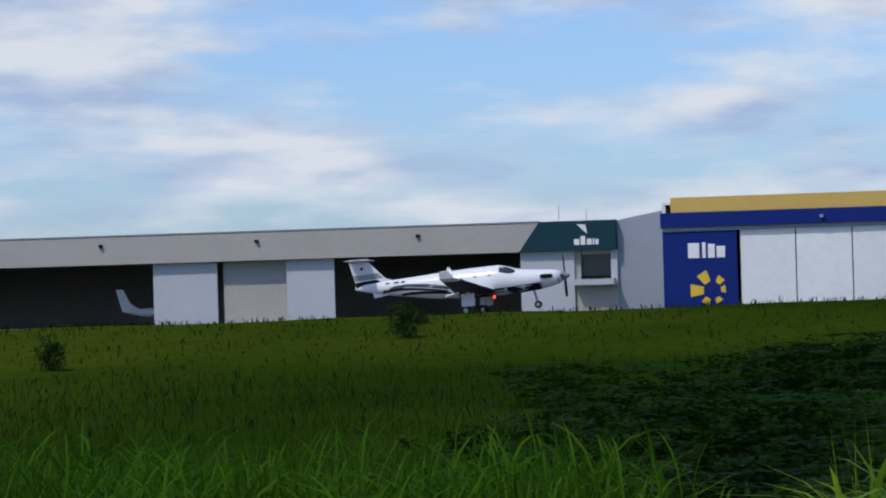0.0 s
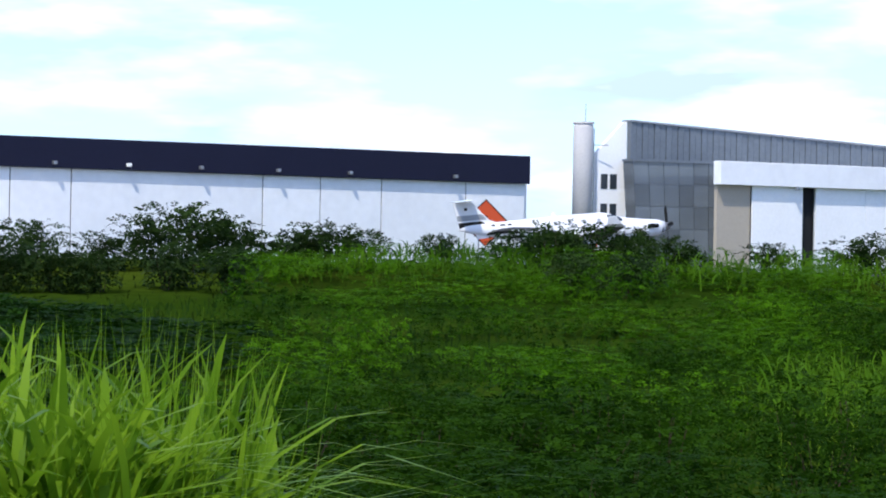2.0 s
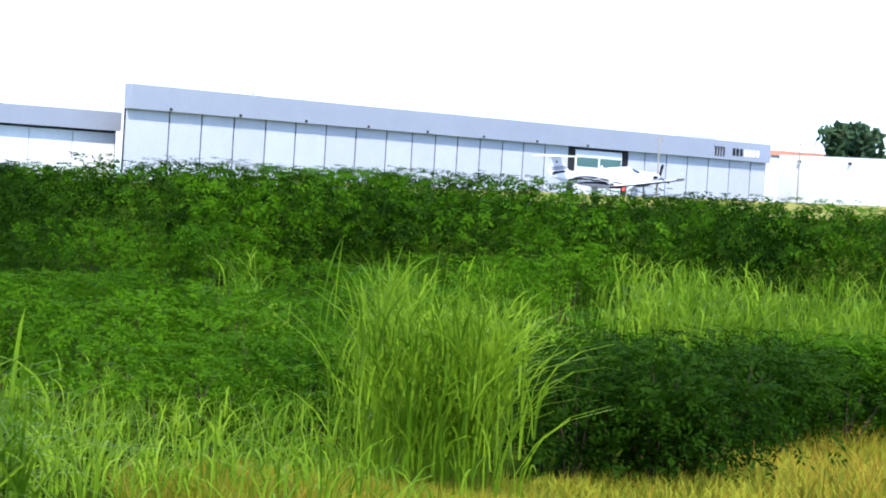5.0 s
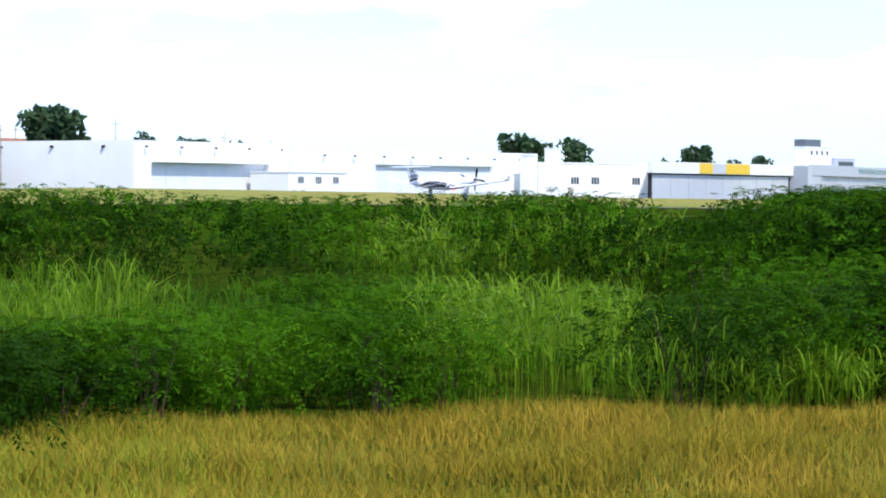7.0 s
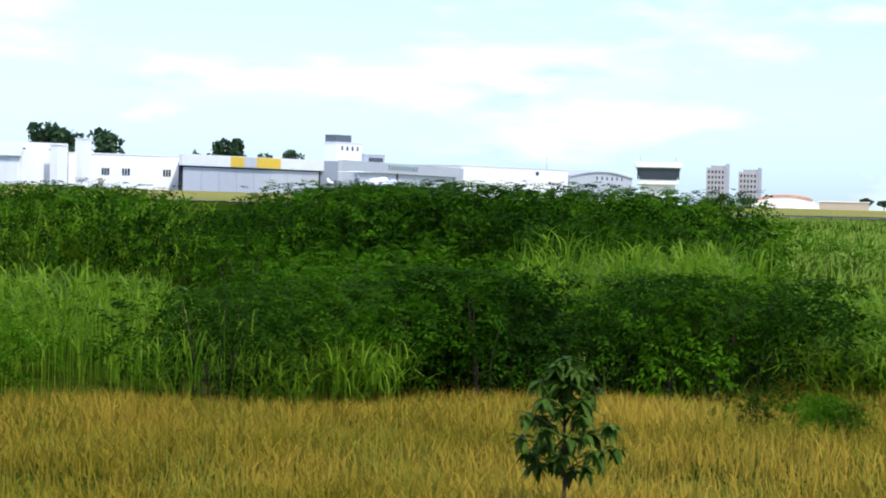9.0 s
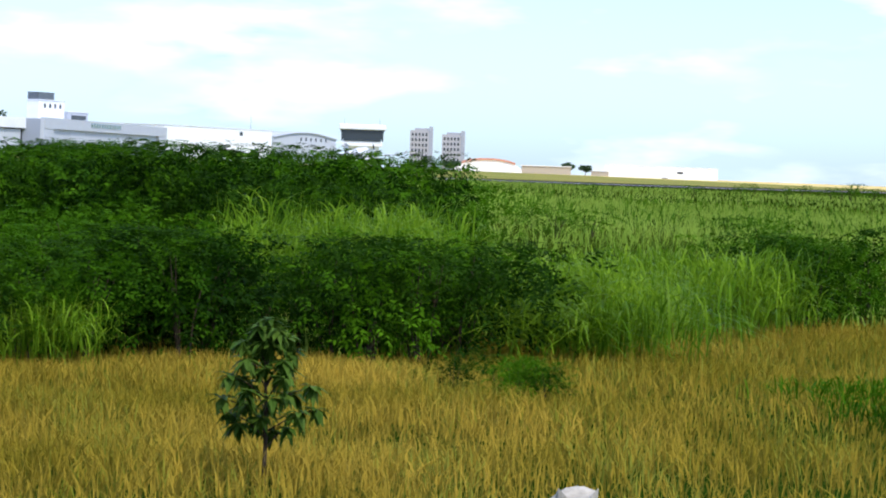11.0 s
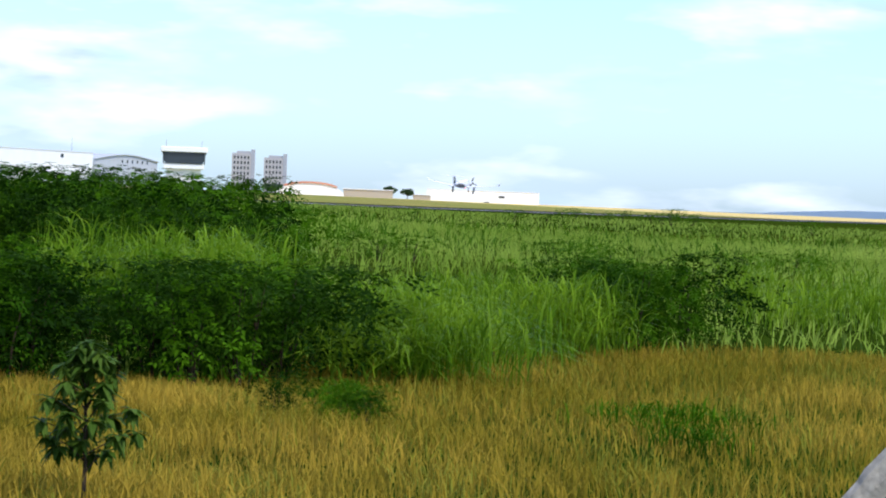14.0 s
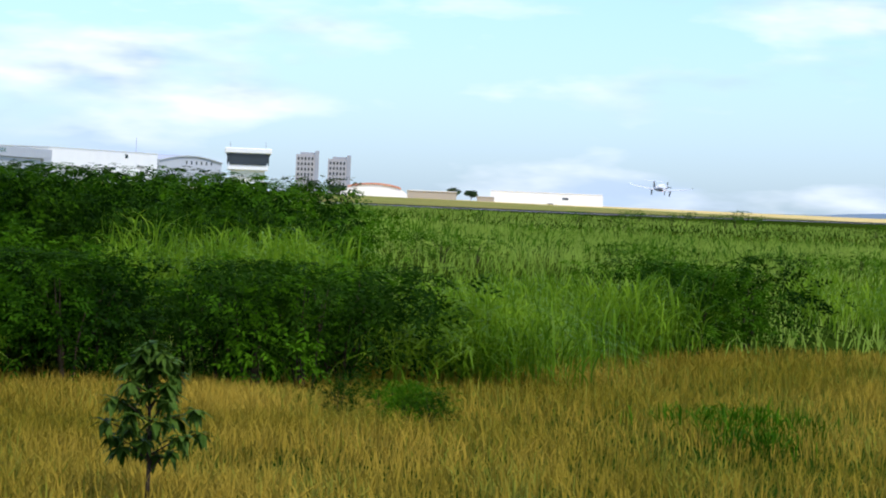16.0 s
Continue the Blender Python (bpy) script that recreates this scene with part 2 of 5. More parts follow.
def tube(path, radii, sides=8, bm=None, cap=True):
    """A round bar along points, with a radius at each."""
    bm = bm or bmesh.new()
    rings = []
    for i, p in enumerate(path):
        p = Vector(p)
        a, b = Vector(path[max(i - 1, 0)]), Vector(path[min(i + 1, len(path) - 1)])
        d = (b - a).normalized()
        s = d.cross(Vector((0, 0, 1)) if abs(d.z) < 0.9 else Vector((1, 0, 0))).normalized()
        u = s.cross(d)
        rings.append([bm.verts.new(p + radii[i] * (math.cos(k * math.tau / sides) * s + math.sin(k * math.tau / sides) * u)) for k in range(sides)])
    for r, q in zip(rings, rings[1:]):
        for k in range(sides):
            bm.faces.new((r[k], r[(k + 1) % sides], q[(k + 1) % sides], q[k]))
    if cap:
        bm.faces.new(rings[0][::-1])
        bm.faces.new(rings[-1])
    return bm


def fast_mesh(name, verts, faces, mat):
    me = bpy.data.meshes.new(name)
    me.from_pydata(verts.tolist() if hasattr(verts, "tolist") else verts, [], faces.tolist() if hasattr(faces, "tolist") else faces)
    me.materials.append(mat)
    return me


def polar(az, d, z=0.0):
    return (d * math.sin(radians(az)), d * math.cos(radians(az)), z)


# ---- the ground ----
PLATEAU = ((-40, -25, -12, 0, 12, 30, 45, 55, 62, 68, 75, 85, 110), (0.9, 1.0, 1.2, 1.85, 2.0, 1.8, 2.2, 2.3, 1.9, 1.3, 0.6, 0.2, 0.2))
FAR = ((-40, -12, 0, 30, 45, 51, 56, 60, 64, 70, 75, 80, 110), (0.9, 0.9, 1.4, 2.0, 3.5, 4.6, 4.2, 3.5, 3.2, 2.6, 1.8, 0.0, 0.0))


def ground_height(x, y):
    x, y = np.asarray(x, float), np.asarray(y, float)
    d = np.hypot(x, y)
    az = np.degrees(np.arctan2(x, y))
    plateau, far = np.interp(az, *PLATEAU), np.interp(az, *FAR)
    near = np.clip((d - 40) / 65, 0, 1)
    near = near * near * (3 - 2 * near)
    bank = np.exp(-((d - 100) / 16) ** 2) * np.interp(az, (-60, -40, -12, 0, 12, 36, 42), (0, 1.2, 1.1, 0.68, 0.5, 0.3, 0))
    outer = np.clip((y - 232) / 90, 0, 1)
    outer = outer * outer * (3 - 2 * outer)
    ahead = np.clip((y + 40) / 60, 0, 1)
    z = (plateau * near) * (1 - outer) + far * outer + bank
    z = z * ahead + 0.05 * np.sin(x * 0.7 + 1.3 * np.sin(y * 0.31)) * np.sin(y * 0.9) * np.clip(d / 30, 0, 1) * (d < 120)
    return z


def H(x, y):
    return float(ground_height(x, y))


def make_ground():
    azs = np.concatenate([np.arange(-180, -32, 6.0), np.arange(-32, 96, 0.8), np.arange(96, 180, 6.0)])
    ds = np.concatenate([[0.6], np.arange(2, 130, 2.5), np.arange(130, 320, 10), np.geomspace(320, 4950, 26)])
    A, D = np.meshgrid(np.radians(azs), ds)
    X, Y = D * np.sin(A), D * np.cos(A)
    V = np.stack([X, Y, ground_height(X, Y)], -1).reshape(-1, 3)
    n, m = len(azs), len(ds)
    F = [(i * n + j, i * n + (j + 1) % n, (i + 1) * n + (j + 1) % n, (i + 1) * n + j)[::-1] for i in range(m - 1) for j in range(n)]
    F.append(tuple(range(n))[::-1])
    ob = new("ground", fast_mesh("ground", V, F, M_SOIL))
    ob.data.polygons.foreach_set("use_smooth", [True] * len(ob.data.polygons))
    tagged(ob, "rolling rough grassland of green and straw-coloured grass", "ground", kind="structure")


def strip(name, y0, y1, x0, x1, lift, mat, label, step=12.0):
    xs = np.arange(x0, x1 + step, step)
    ys = np.linspace(y0, y1, 5)
    X, Y = np.meshgrid(xs, ys)
    V = np.stack([X, Y, ground_height(X, Y) + lift], -1).reshape(-1, 3)
    n = len(xs)
    F = [(i * n + j, i * n + j + 1, (i + 1) * n + j + 1, (i + 1) * n + j) for i in range(len(ys) - 1) for j in range(n - 1)]
    return tagged(new(name, fast_mesh(name, V, F, mat)), label, name, kind="structure")


make_ground()
strip("runway", 191, 221, -420, 1500, 0.12, M_ASPHALT, "long worn asphalt runway between strips of dry grass")
strip("apron", 262, 276, -200, 240, 0.14, M_APRON, "pale concrete apron in front of the hangars")
strip("straw_field", 223, 900, 1150, 4300, 0.30, M_STRAW, "bleached straw-coloured field beyond the runway", 60.0)
strip("dry_verge", 226, 318, 250, 640, 0.12, M_VERGE, "dry straw verge between the runway and the hangars", 20.0)
strip("dry_verge", 226, 520, 620, 1150, 0.25, M_VERGE, "dry grass verge beyond the far end of the runway", 20.0)
strip("runway_edge_line", 192.2, 193.1, -420, 1500, 0.16, M_LINE, "white painted line along the runway edge")


# ---- buildings ----
class Front:
    """A facade between two bearings at two distances across the field: x runs along it, y goes back, z is the world's."""

    def __init__(self, az1, y1, az2, y2):
        self.a = Vector((y1 * math.tan(radians(az1)), y1))
        self.b = Vector((y2 * math.tan(radians(az2)), y2))
        self.u = (self.b - self.a).normalized()
        self.w = (self.b - self.a).length
        self.m = Matrix.LocRotScale((self.a.x, self.a.y, 0), Euler((0, 0, math.atan2(self.u.y, self.u.x))), None)

    def x(self, az):
        s, c = math.sin(radians(az)), math.cos(radians(az))
        t = (self.a.y * s - self.a.x * c) / (self.u.x * c - self.u.y * s)
        return t

    def z(self, az, slope):
        p = self.a + self.u * self.x(az)
        return EYE + slope * p.length

    def base(self):
        return min(H(*(self.a + self.u * (self.w * k / 4))) for k in range(5)) - 0.3

    def thing(self, name, label, category, group=""):
        return thing(name, self.m, label, category, group, "")


def lamp_box(parent, x, z, mat=M_BLACK):
    part("floodlight", box(x - 0.17, x + 0.17, -0.8, -0.4, z - 0.16, z + 0.14, 0.03), mat, parent)


def panels(parent, xs, z0, z1, mat, y=0.12, gap=0.07, name="door_panel"):
    for x0, x1 in zip(xs, xs[1:]):
        part(name, box(x0 + gap, x1 - gap, y, y + 0.12, z0, z1, 0.02), mat, parent)


def plan_prism(pts, z0, z1):
    """A plan outline in x and y, pushed from z0 to z1."""
    bm = bmesh.new()
    lo = [bm.verts.new((x, y, z0)) for x, y in pts]
    hi = [bm.verts.new((x, y, z1)) for x, y in pts]
    bm.faces.new(lo[::-1])
    bm.faces.new(hi)
    for i in range(len(pts)):
        j = (i + 1) % len(pts)
        bm.faces.new((lo[i], lo[j], hi[j], hi[i]))
    bmesh.ops.recalc_face_normals(bm, faces=list(bm.faces))
    return bm


def hangar_shell(parent, f, depth, z0, z1, mat, back=0.5):
    """Side walls that run back across the field, a back wall and a flat roof."""
    away = f.a.normalized() if f.a.x > 0 else Vector((0, 1))
    k = away.dot(f.u) / away.dot(Vector((-f.u.y, f.u.x)))
    p = lambda x, y: (x + y * k, y)
    w = f.w
    part("back_wall", plan_prism([p(0, depth - 0.3), p(w, depth - 0.3), p(w, depth), p(0, depth)], z0, z1), mat, parent)
    part("side_wall", plan_prism([p(0, back), p(0.3, back), p(0.3, depth - 0.3), p(0, depth - 0.3)], z0, z1), mat, parent)
    part("side_wall", plan_prism([p(w - 0.3, back), p(w, back), p(w, depth - 0.3), p(w - 0.3, depth - 0.3)], z0, z1), mat, parent)
    part("roof", plan_prism([p(0, back), p(w, back), p(w, depth), p(0, depth)], z1, z1 + 0.2), mat, parent)


def cream_hangar():
    f = Front(-27.5, 300, -11.29, 300)
    t = f.thing("cream_hangar", "long cream-grey hangar with half-open sliding doors and dark interior", "hangar")
    g, zf, zt = f.base(), 6.95, 9.63
    hangar_shell(t, f, 45, g, zt - 0.4, M_CREAM)
    part("floor_slab", box(0.3, f.w - 0.3, 0.2, 44.6, g, g + 0.45), M_APRON, t)
    part("fascia", prism([(0, zf), (f.x(-12.95), zf), (f.x(-12.6), zt), (0, zt)], -0.5, 0.5), M_CREAM, t)
    part("parapet_cap", box(0, f.x(-12.62), -0.56, 0.56, zt, zt + 0.12), M_STEEL, t)
    part("sign_panel", prism([(f.x(-12.95) + 0.05, zf), (f.w, zf), (f.w, zt + 0.05), (f.x(-12.6) + 0.05, zt + 0.05)], -0.55, 0.5), M_GREEN, t, "dark teal sign panel")
    x0, zc = f.x(-12.0), 8.0
    for k, (dx, w, h) in enumerate(((0, 0.5, 0.55), (0.62, 0.45, 0.8), (1.2, 0.45, 0.55), (1.75, 0.16, 0.55), (2.0, 0.3, 0.5))):
        part("sign_bar", box(x0 + dx, x0 + dx + w, -0.6, -0.55, zc - 0.55, zc - 0.55 + h), M_SIGNWHITE, t)
    part("sign_emblem", prism([(x0 + 0.3, zc + 1.35), (x0 + 1.1, zc + 1.3), (x0 + 1.25, zc + 0.45), (x0 + 0.85, zc + 0.8)], -0.6, -0.55), M_SIGNWHITE, t)
    panels(t, [f.x(-19.28), f.x(-18.16)], g, zf, M_PALEGREY, 0.2)
    panels(t, [f.x(-18.12), f.x(-17.0)], g, zf, M_CREAM, 0.9)
    panels(t, [f.x(-17.0), f.x(-16.15)], g, zf, M_PALEGREY, 0.2)
    part("front_wall", box(f.x(-12.95), f.x(-12.03), 0, 0.5, g, zf), M_PALEGREY, t)
    part("front_wall", box(f.x(-12.03), f.w, 0.3, 0.7, g, 3.9), M_CREAM, t)
    part("window_pane", box(f.x(-11.93), f.x(-11.4), 0.9, 1.0, 4.6, 6.6), M_GLASSDARK, t)
    part("window_surround", box(f.x(-12.03), f.x(-11.93), 0.3, 1.2, 3.9, zf), M_CREAM, t)
    part("window_surround", box(f.x(-11.4), f.w, 0.0, 1.2, 3.9, zf), M_PALEGREY, t)
    part("window_lintel", box(f.x(-11.93), f.x(-11.4), 0.5, 1.2, 6.6, zf), M_CREAM, t)
    part("canopy_slab", box(f.x(-12.03), f.x(-11.32), -1.0, 0.3, 3.75, 4.3), M_PALEGREY, t)
    part("annex_wall", prism([(f.w, g), (f.w + 4.2, g), (f.w + 4.2, zt + 0.75), (f.w, zt)], 0.4, 6), M_GREY, t)
    for px in (184, 458, 743):
        lamp_box(t, f.x(-14.275 + (px - 784) * 0.00971), 8.75)
    part("antenna", tube([(f.x(-12.35), 2, zt), (f.x(-12.35), 2, zt + 1.6)], [0.04, 0.02], 5), M_STEEL, t)
    part("antenna", tube([(f.x(-11.95), 4, zt), (f.x(-11.95), 4, zt + 1.2)], [0.03, 0.02], 5), M_STEEL, t)


def blue_hangar():
    f = Front(-10.52, 285, 1.91, 285)
    t = f.thing("blue_hangar", "wide hangar with white sliding doors under blue and ochre bands", "hangar")
    g, zd, zb, zt = f.base(), 8.45, 9.72, 11.05
    hangar_shell(t, f, 40, g, zt - 0.6, M_WHITE)
    part("yellow_band", box(0.9, f.w, -0.25, 0.5, zb, zt, 0.02), M_YELLOW, t, "ochre yellow band")
    part("blue_band", box(0, f.w - 0.25, -0.45, 0.5, zd, zb, 0.02), M_BLUE, t, "royal blue band")
    part("door_rail", box(0, f.w - 0.3, -0.12, 0.4, zd - 0.35, zd), M_GREY, t)
    az = lambda px: -2.207 + (px - 784) * 0.00971
    xs = [f.x(az(p)) for p in (65, 163, 262, 365, 462, 568, 675, 779, 884, 990, 1095)]
    panels(t, xs, g, zd - 0.35, M_WHITE, 0.1, 0.05)
    part("door_backing", box(xs[0], xs[-1], 0.24, 0.34, g, zd - 0.36), M_JOINT, t)
    part("sign_wall", box(0.1, xs[0] - 0.25, -0.1, 0.4, g, zd - 0.36), M_BLUE, t, "blue wall with emblem")
    part("corner_wall", box(xs[-1] + 0.1, f.w - 0.2, -0.1, 0.4, g, zd - 0.36), M_BLUE, t, "blue wall")
    part("corner_post", box(f.w - 0.2, f.w, -0.3, 0.5, g, zb), M_BEIGE, t)
    for p in (212, 405, 596, 792, 990):
        lamp_box(t, f.x(az(p)), 9.05, M_STEEL)
    # letter-like bars and a ring of petals
    x0, zl = f.x(-10.07), 5.75
    for dx, w, h in ((0, 1.0, 1.3), (1.25, 0.3, 1.35), (1.75, 0.6, 1.2), (2.5, 0.75, 1.0)):
        part("sign_bar", box(x0 + dx, x0 + dx + w, -0.16, -0.1, zl, zl + h, 0.02), M_SIGNWHITE, t)
    cx, cz = x0 + 2.05, 2.95
    for k, (deg, r1, wide) in enumerate(((52, 1.35, 0.36), (122, 1.75, 0.5), (180, 1.9, 0.55), (4, 1.15, 0.34), (-58, 1.2, 0.34), (-120, 1.3, 0.36))):
        a = radians(deg)
        c, s = math.cos(a), math.sin(a)
        pts = [(0.75, -wide * 0.6), (r1, -wide), (r1, wide), (0.75, wide * 0.6)]
        part("emblem_petal", prism([(cx + c * p - s * q, cz + s * p + c * q) for p, q in pts], -0.16, -0.1), M_SUNYEL, t)


def navy_hangar():
    f = Front(2.36, 272, 13.78, 299)
    t = f.thing("navy_hangar", "large white hangar with a dark navy fascia", "hangar")
    g, zf, zt = f.base(), f.z(2.35, 0.02535), f.z(2.35, 0.0348)
    hangar_shell(t, f, 40, g, zt - 0.5, M_WHITE)
    part("fascia", box(0, f.w, -0.35, 0.5, zf, zt, 0.02), M_NAVY, t, "dark navy fascia")
    az = lambda px: 5.78 + (px - 784) * 0.00971
    xs = [0.35] + [f.x(az(p)) for p in (697, 804, 1141, 1243, 1351, 1500)] + [f.w - 0.2]
    panels(t, xs, g, zf, M_WHITE, 0.12, 0.06)
    part("door_backing", box(0.3, f.w - 0.2, 0.26, 0.4, g, zf), M_JOINT, t)
    part("corner_post", box(0, 0.33, -0.1, 0.5, g, zf), M_WHITE, t)
    for p in (577, 767, 897, 1024, 1160, 1287, 1473):
        lamp_box(t, f.x(az(p)), zf + 0.45, M_SIGNWHITE if p == 897 else M_STEEL)


def warning_sign():
    d = 252
    x, y, _ = polar(13.07, d)
    g = H(x, y)
    t = thing("diamond_sign", pose(x, y, 0, 0, 0, -13), "orange diamond warning sign with a black aircraft symbol", "sign")
    zc, r = EYE + 0.0105 * d, 1.83
    ring = lambda k: [(0, zc - k), (k, zc), (0, zc + k), (-k, zc)]
    bar = lambda w, z0, z1: [(-w, zc + z0), (w, zc + z0), (w, zc + z1), (-w, zc + z1)]
    part("board", prism(ring(r), 0, 0.08), M_BLACK, t, "black border board")
    part("face", prism(ring(r * 0.93), -0.02, 0), M_ORANGE, t, "orange face")
    part("symbol", prism(bar(0.93, -0.09, 0.11), -0.04, -0.02), M_BLACK, t)
    part("symbol", prism(bar(0.12, -0.56, 0.56), -0.055, -0.04), M_BLACK, t)
    part("symbol", prism(bar(0.37, -0.56, -0.43), -0.07, -0.055), M_BLACK, t)
    for sx in (-0.52, 0.52):
        part("post", tube([(sx, 0.15, g - 0.3), (sx, 0.15, zc + 0.5)], [0.06, 0.06], 8), M_STEEL, t)


def water_column():
    x, y, _ = polar(14.72, 335)
    t = thing("water_column", pose(x, y, 0), "tall slim pale concrete water tower", "water tower")
    g, z = H(x, y), EYE + 0.0408 * 335
    part("shaft", tube([(0, 0, g - 0.3), (0, 0, z - 0.3), (0, 0, z)], [1.02, 1.0, 0.96], 24), M_TOWER, t, smooth=True)
    part("cap", tube([(0, 0, z), (0, 0, z + 0.18)], [1.08, 1.08], 24), M_TOWER, t)
    part("antenna", tube([(0.2, 0, z), (0.2, 0, z + 2)], [0.04, 0.03], 5), M_STEEL, t)
    part("pipe", tube([(1.08, -0.1, g), (1.08, -0.1, z - 0.5)], [0.05, 0.05], 6), M_STEEL, t)
    part("arm", tube([(0, 0, EYE + 0.0345 * 335), (2.6, 0, EYE + 0.0345 * 335)], [0.05, 0.05], 6), M_STEEL, t)


def glass_building():
    f = Front(15.2, 322, 23.0, 335)
    t = f.thing("terminal_building", "grey ribbed-metal building with slanted glass corner and white side wall", "building")
    g = f.base()
    xa, xb = f.x(15.71), f.x(22.6)
    za, zb = f.z(15.71, 0.0419), f.z(22.29, 0.0312)
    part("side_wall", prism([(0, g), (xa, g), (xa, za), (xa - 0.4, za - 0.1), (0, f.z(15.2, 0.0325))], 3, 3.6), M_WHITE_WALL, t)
    for k in range(3):
        for x in (0.5, 1.55):
            part("window", box(x, x + 0.75, 2.95, 3.05, g + 2.5 + 3.0 * k, g + 4.0 + 3.0 * k), M_GLASSDARK, t)
    n = 72
    for k in range(n):
        x0, x1 = xa + (xb - xa) * k / n, xa + (xb - xa) * (k + 1) / n
        z0, z1 = za + (zb - za) * k / n, za + (zb - za) * (k + 1) / n
        part("cladding_panel", prism([(x0 + 0.03, g), (x1 - 0.03, g), (x1 - 0.03, z1), (x0 + 0.03, z0)], 2.2 + 0.06 * (k % 2), 3), M_CLAD, t)
    part("roof_edge", prism([(xa, za), (xb, zb), (xb, zb + 0.18), (xa, za + 0.18)], 2.0, 4), M_STEEL, t)
    xg0, xg1, zg = f.x(15.57), f.x(17.12), f.z(15.57, 0.0298)
    cols = 6
    for k in range(cols):
        for r in range(5):
            lo, hi = r / 5, (r + 1) / 5
            edge = lambda q, h: xg0 + 0.9 * (1 - h) + (xg1 - xg0 - 0.9 * (1 - h)) * q / cols
            part("glass_pane", prism([(edge(k, lo) + 0.03, g + (zg - g) * lo + 0.04), (edge(k + 1, lo) - 0.03, g + (zg - g) * lo + 0.04),
                                      (edge(k + 1, hi) - 0.03, g + (zg - g) * hi), (edge(k, hi) + 0.03, g + (zg - g) * hi)], -0.1, 0), M_CURTAIN, t)
    part("glass_frame", prism([(xg0 + 0.9, g), (xg1, g), (xg1, zg + 0.1), (xg0, zg + 0.1)], 0.02, 2.0), M_CLAD, t)
    part("glass_cornice", box(xg0 - 0.1, xg1, -0.3, 2.0, zg, zg + 0.25), M_CLAD, t)


def white_hangar():
    f = Front(17.02, 285, 32.3, 341)
    t = f.thing("white_hangar", "very long white hangar with a deep overhanging fascia", "hangar")
    g, zf, zt = f.base(), f.z(17.06, 0.0232), f.z(17.04, 0.0303)
    hangar_shell(t, f, 45, g, zt - 0.5, M_WHITE)
    part("fascia", box(0, f.w + 1.6, -0.5, 0.5, zf, zt, 0.03), M_WHITE, t)
    away = f.a.normalized()
    k = away.dot(f.u) / away.dot(Vector((-f.u.y, f.u.x)))
    ridge = lambda x0, x1, y0, h: plan_prism([(x0 + y0 * k, y0), (x1 + y0 * k, y0), (x1 + 30 * k, 30), (x0 + 30 * k, 30)], zt, zt + h)
    part("roof_ridge", ridge(f.x(22.3), f.x(25.6), 6, 1.3), M_WHITE, t)
    part("roof_ridge", ridge(f.x(25.6), f.w - 12, 9, 0.6), M_WHITE, t)
    az = lambda px: 18.929 + (px - 784) * 0.00971
    part("front_wall", box(0.3, f.x(az(650)), 0.3, 0.7, g, zf), M_BEIGE, t, "beige wall")
    # Near-black sheet paints the shade inside the door gap.
    part("gap_shade_sheet", box(f.x(az(741)), f.x(az(763)), 0.6, 0.7, g, zf), M_DARK, t)
    # These doors use the raised wall white in place of stronger light.
    panels(t, [f.x(az(650)), f.x(az(741))], g, zf, M_WHITE_WALL, 0.1)
    xs = [f.x(az(p)) for p in (763, 850, 940, 1030, 1110, 1200, 1288, 1372, 1458, 1545, 1630, 1715, 1800, 1890)]
    panels(t, xs, g, zf, M_WHITE_WALL, 0.15, 0.02)
    part("front_wall", box(xs[-1], f.w, 0.15, 0.6, g, zf), M_WHITE_WALL, t)
    part("door_backing", box(xs[0], xs[-1], 0.3, 0.4, g, zf), M_PALEGREY, t)
    for z in (g + 2.2, g + 5.0):
        part("louvre", box(f.w - 5.2, f.w - 2.2, 0.05, 0.14, z, z + 1.45), M_GREY, t)
    for k in range(7):
        lamp_box(t, 9 + k * 17.0, zf - 0.1, M_STEEL)


def lattice_mast():
    d = 262
    x, y, _ = polar(27.72, d)
    g, top = H(x, y), EYE + 0.0745 * d
    t = thing("radio_mast", pose(x, y, 0, 0, 0, 12), "slender red and white lattice radio mast", "mast")
    n = 12
    for k in range(n):
        z0, z1 = g + (top - 2.5 - g) * k / n, g + (top - 2.5 - g) * (k + 1) / n
        bm = bmesh.new()
        for a in range(3):
            p = [(0.2 * math.cos(a * 2.094 + q), 0.2 * math.sin(a * 2.094 + q)) for q in (0, 2.094)]
            tube([(*p[0], z0), (*p[0], z1)], [0.03, 0.03], 5, bm)
            tube([(*p[0], z0), (*p[1], z1)], [0.018, 0.018], 4, bm)
        part("mast_section", bm, M_RED if k % 2 == 0 else M_WHITE_WALL, t, "red section" if k % 2 == 0 else "white section")
    part("top_pole", tube([(0, 0, top - 2.5), (0, 0, top)], [0.06, 0.04], 6), M_STEEL, t)
    part("cross_arm", tube([(-0.3, 0, top - 3.6), (0.9, 0, top - 3.6)], [0.05, 0.05], 6), M_RED, t)
    part("beacon", tube([(0.9, 0, top - 3.75), (0.9, 0, top - 3.45)], [0.12, 0.12], 8), M_RED, t)
    for k, z in ((-1, top - 8.2), (-1, top - 14)):
        part("dipole", tube([(k * 0.45, 0, z), (k * 0.45, 0, z + 2.4)], [0.03, 0.03], 5), M_STEEL, t)
        part("dipole_arm", tube([(k * 0.45, 0, z + 1.2), (0, 0, z + 1.2)], [0.025, 0.025], 5), M_STEEL, t)
    part("dish", tube([(-0.3, -0.3, top - 11), (-0.3, -0.6, top - 11)], [0.2, 0.45], 10), M_PALEGREY, t)


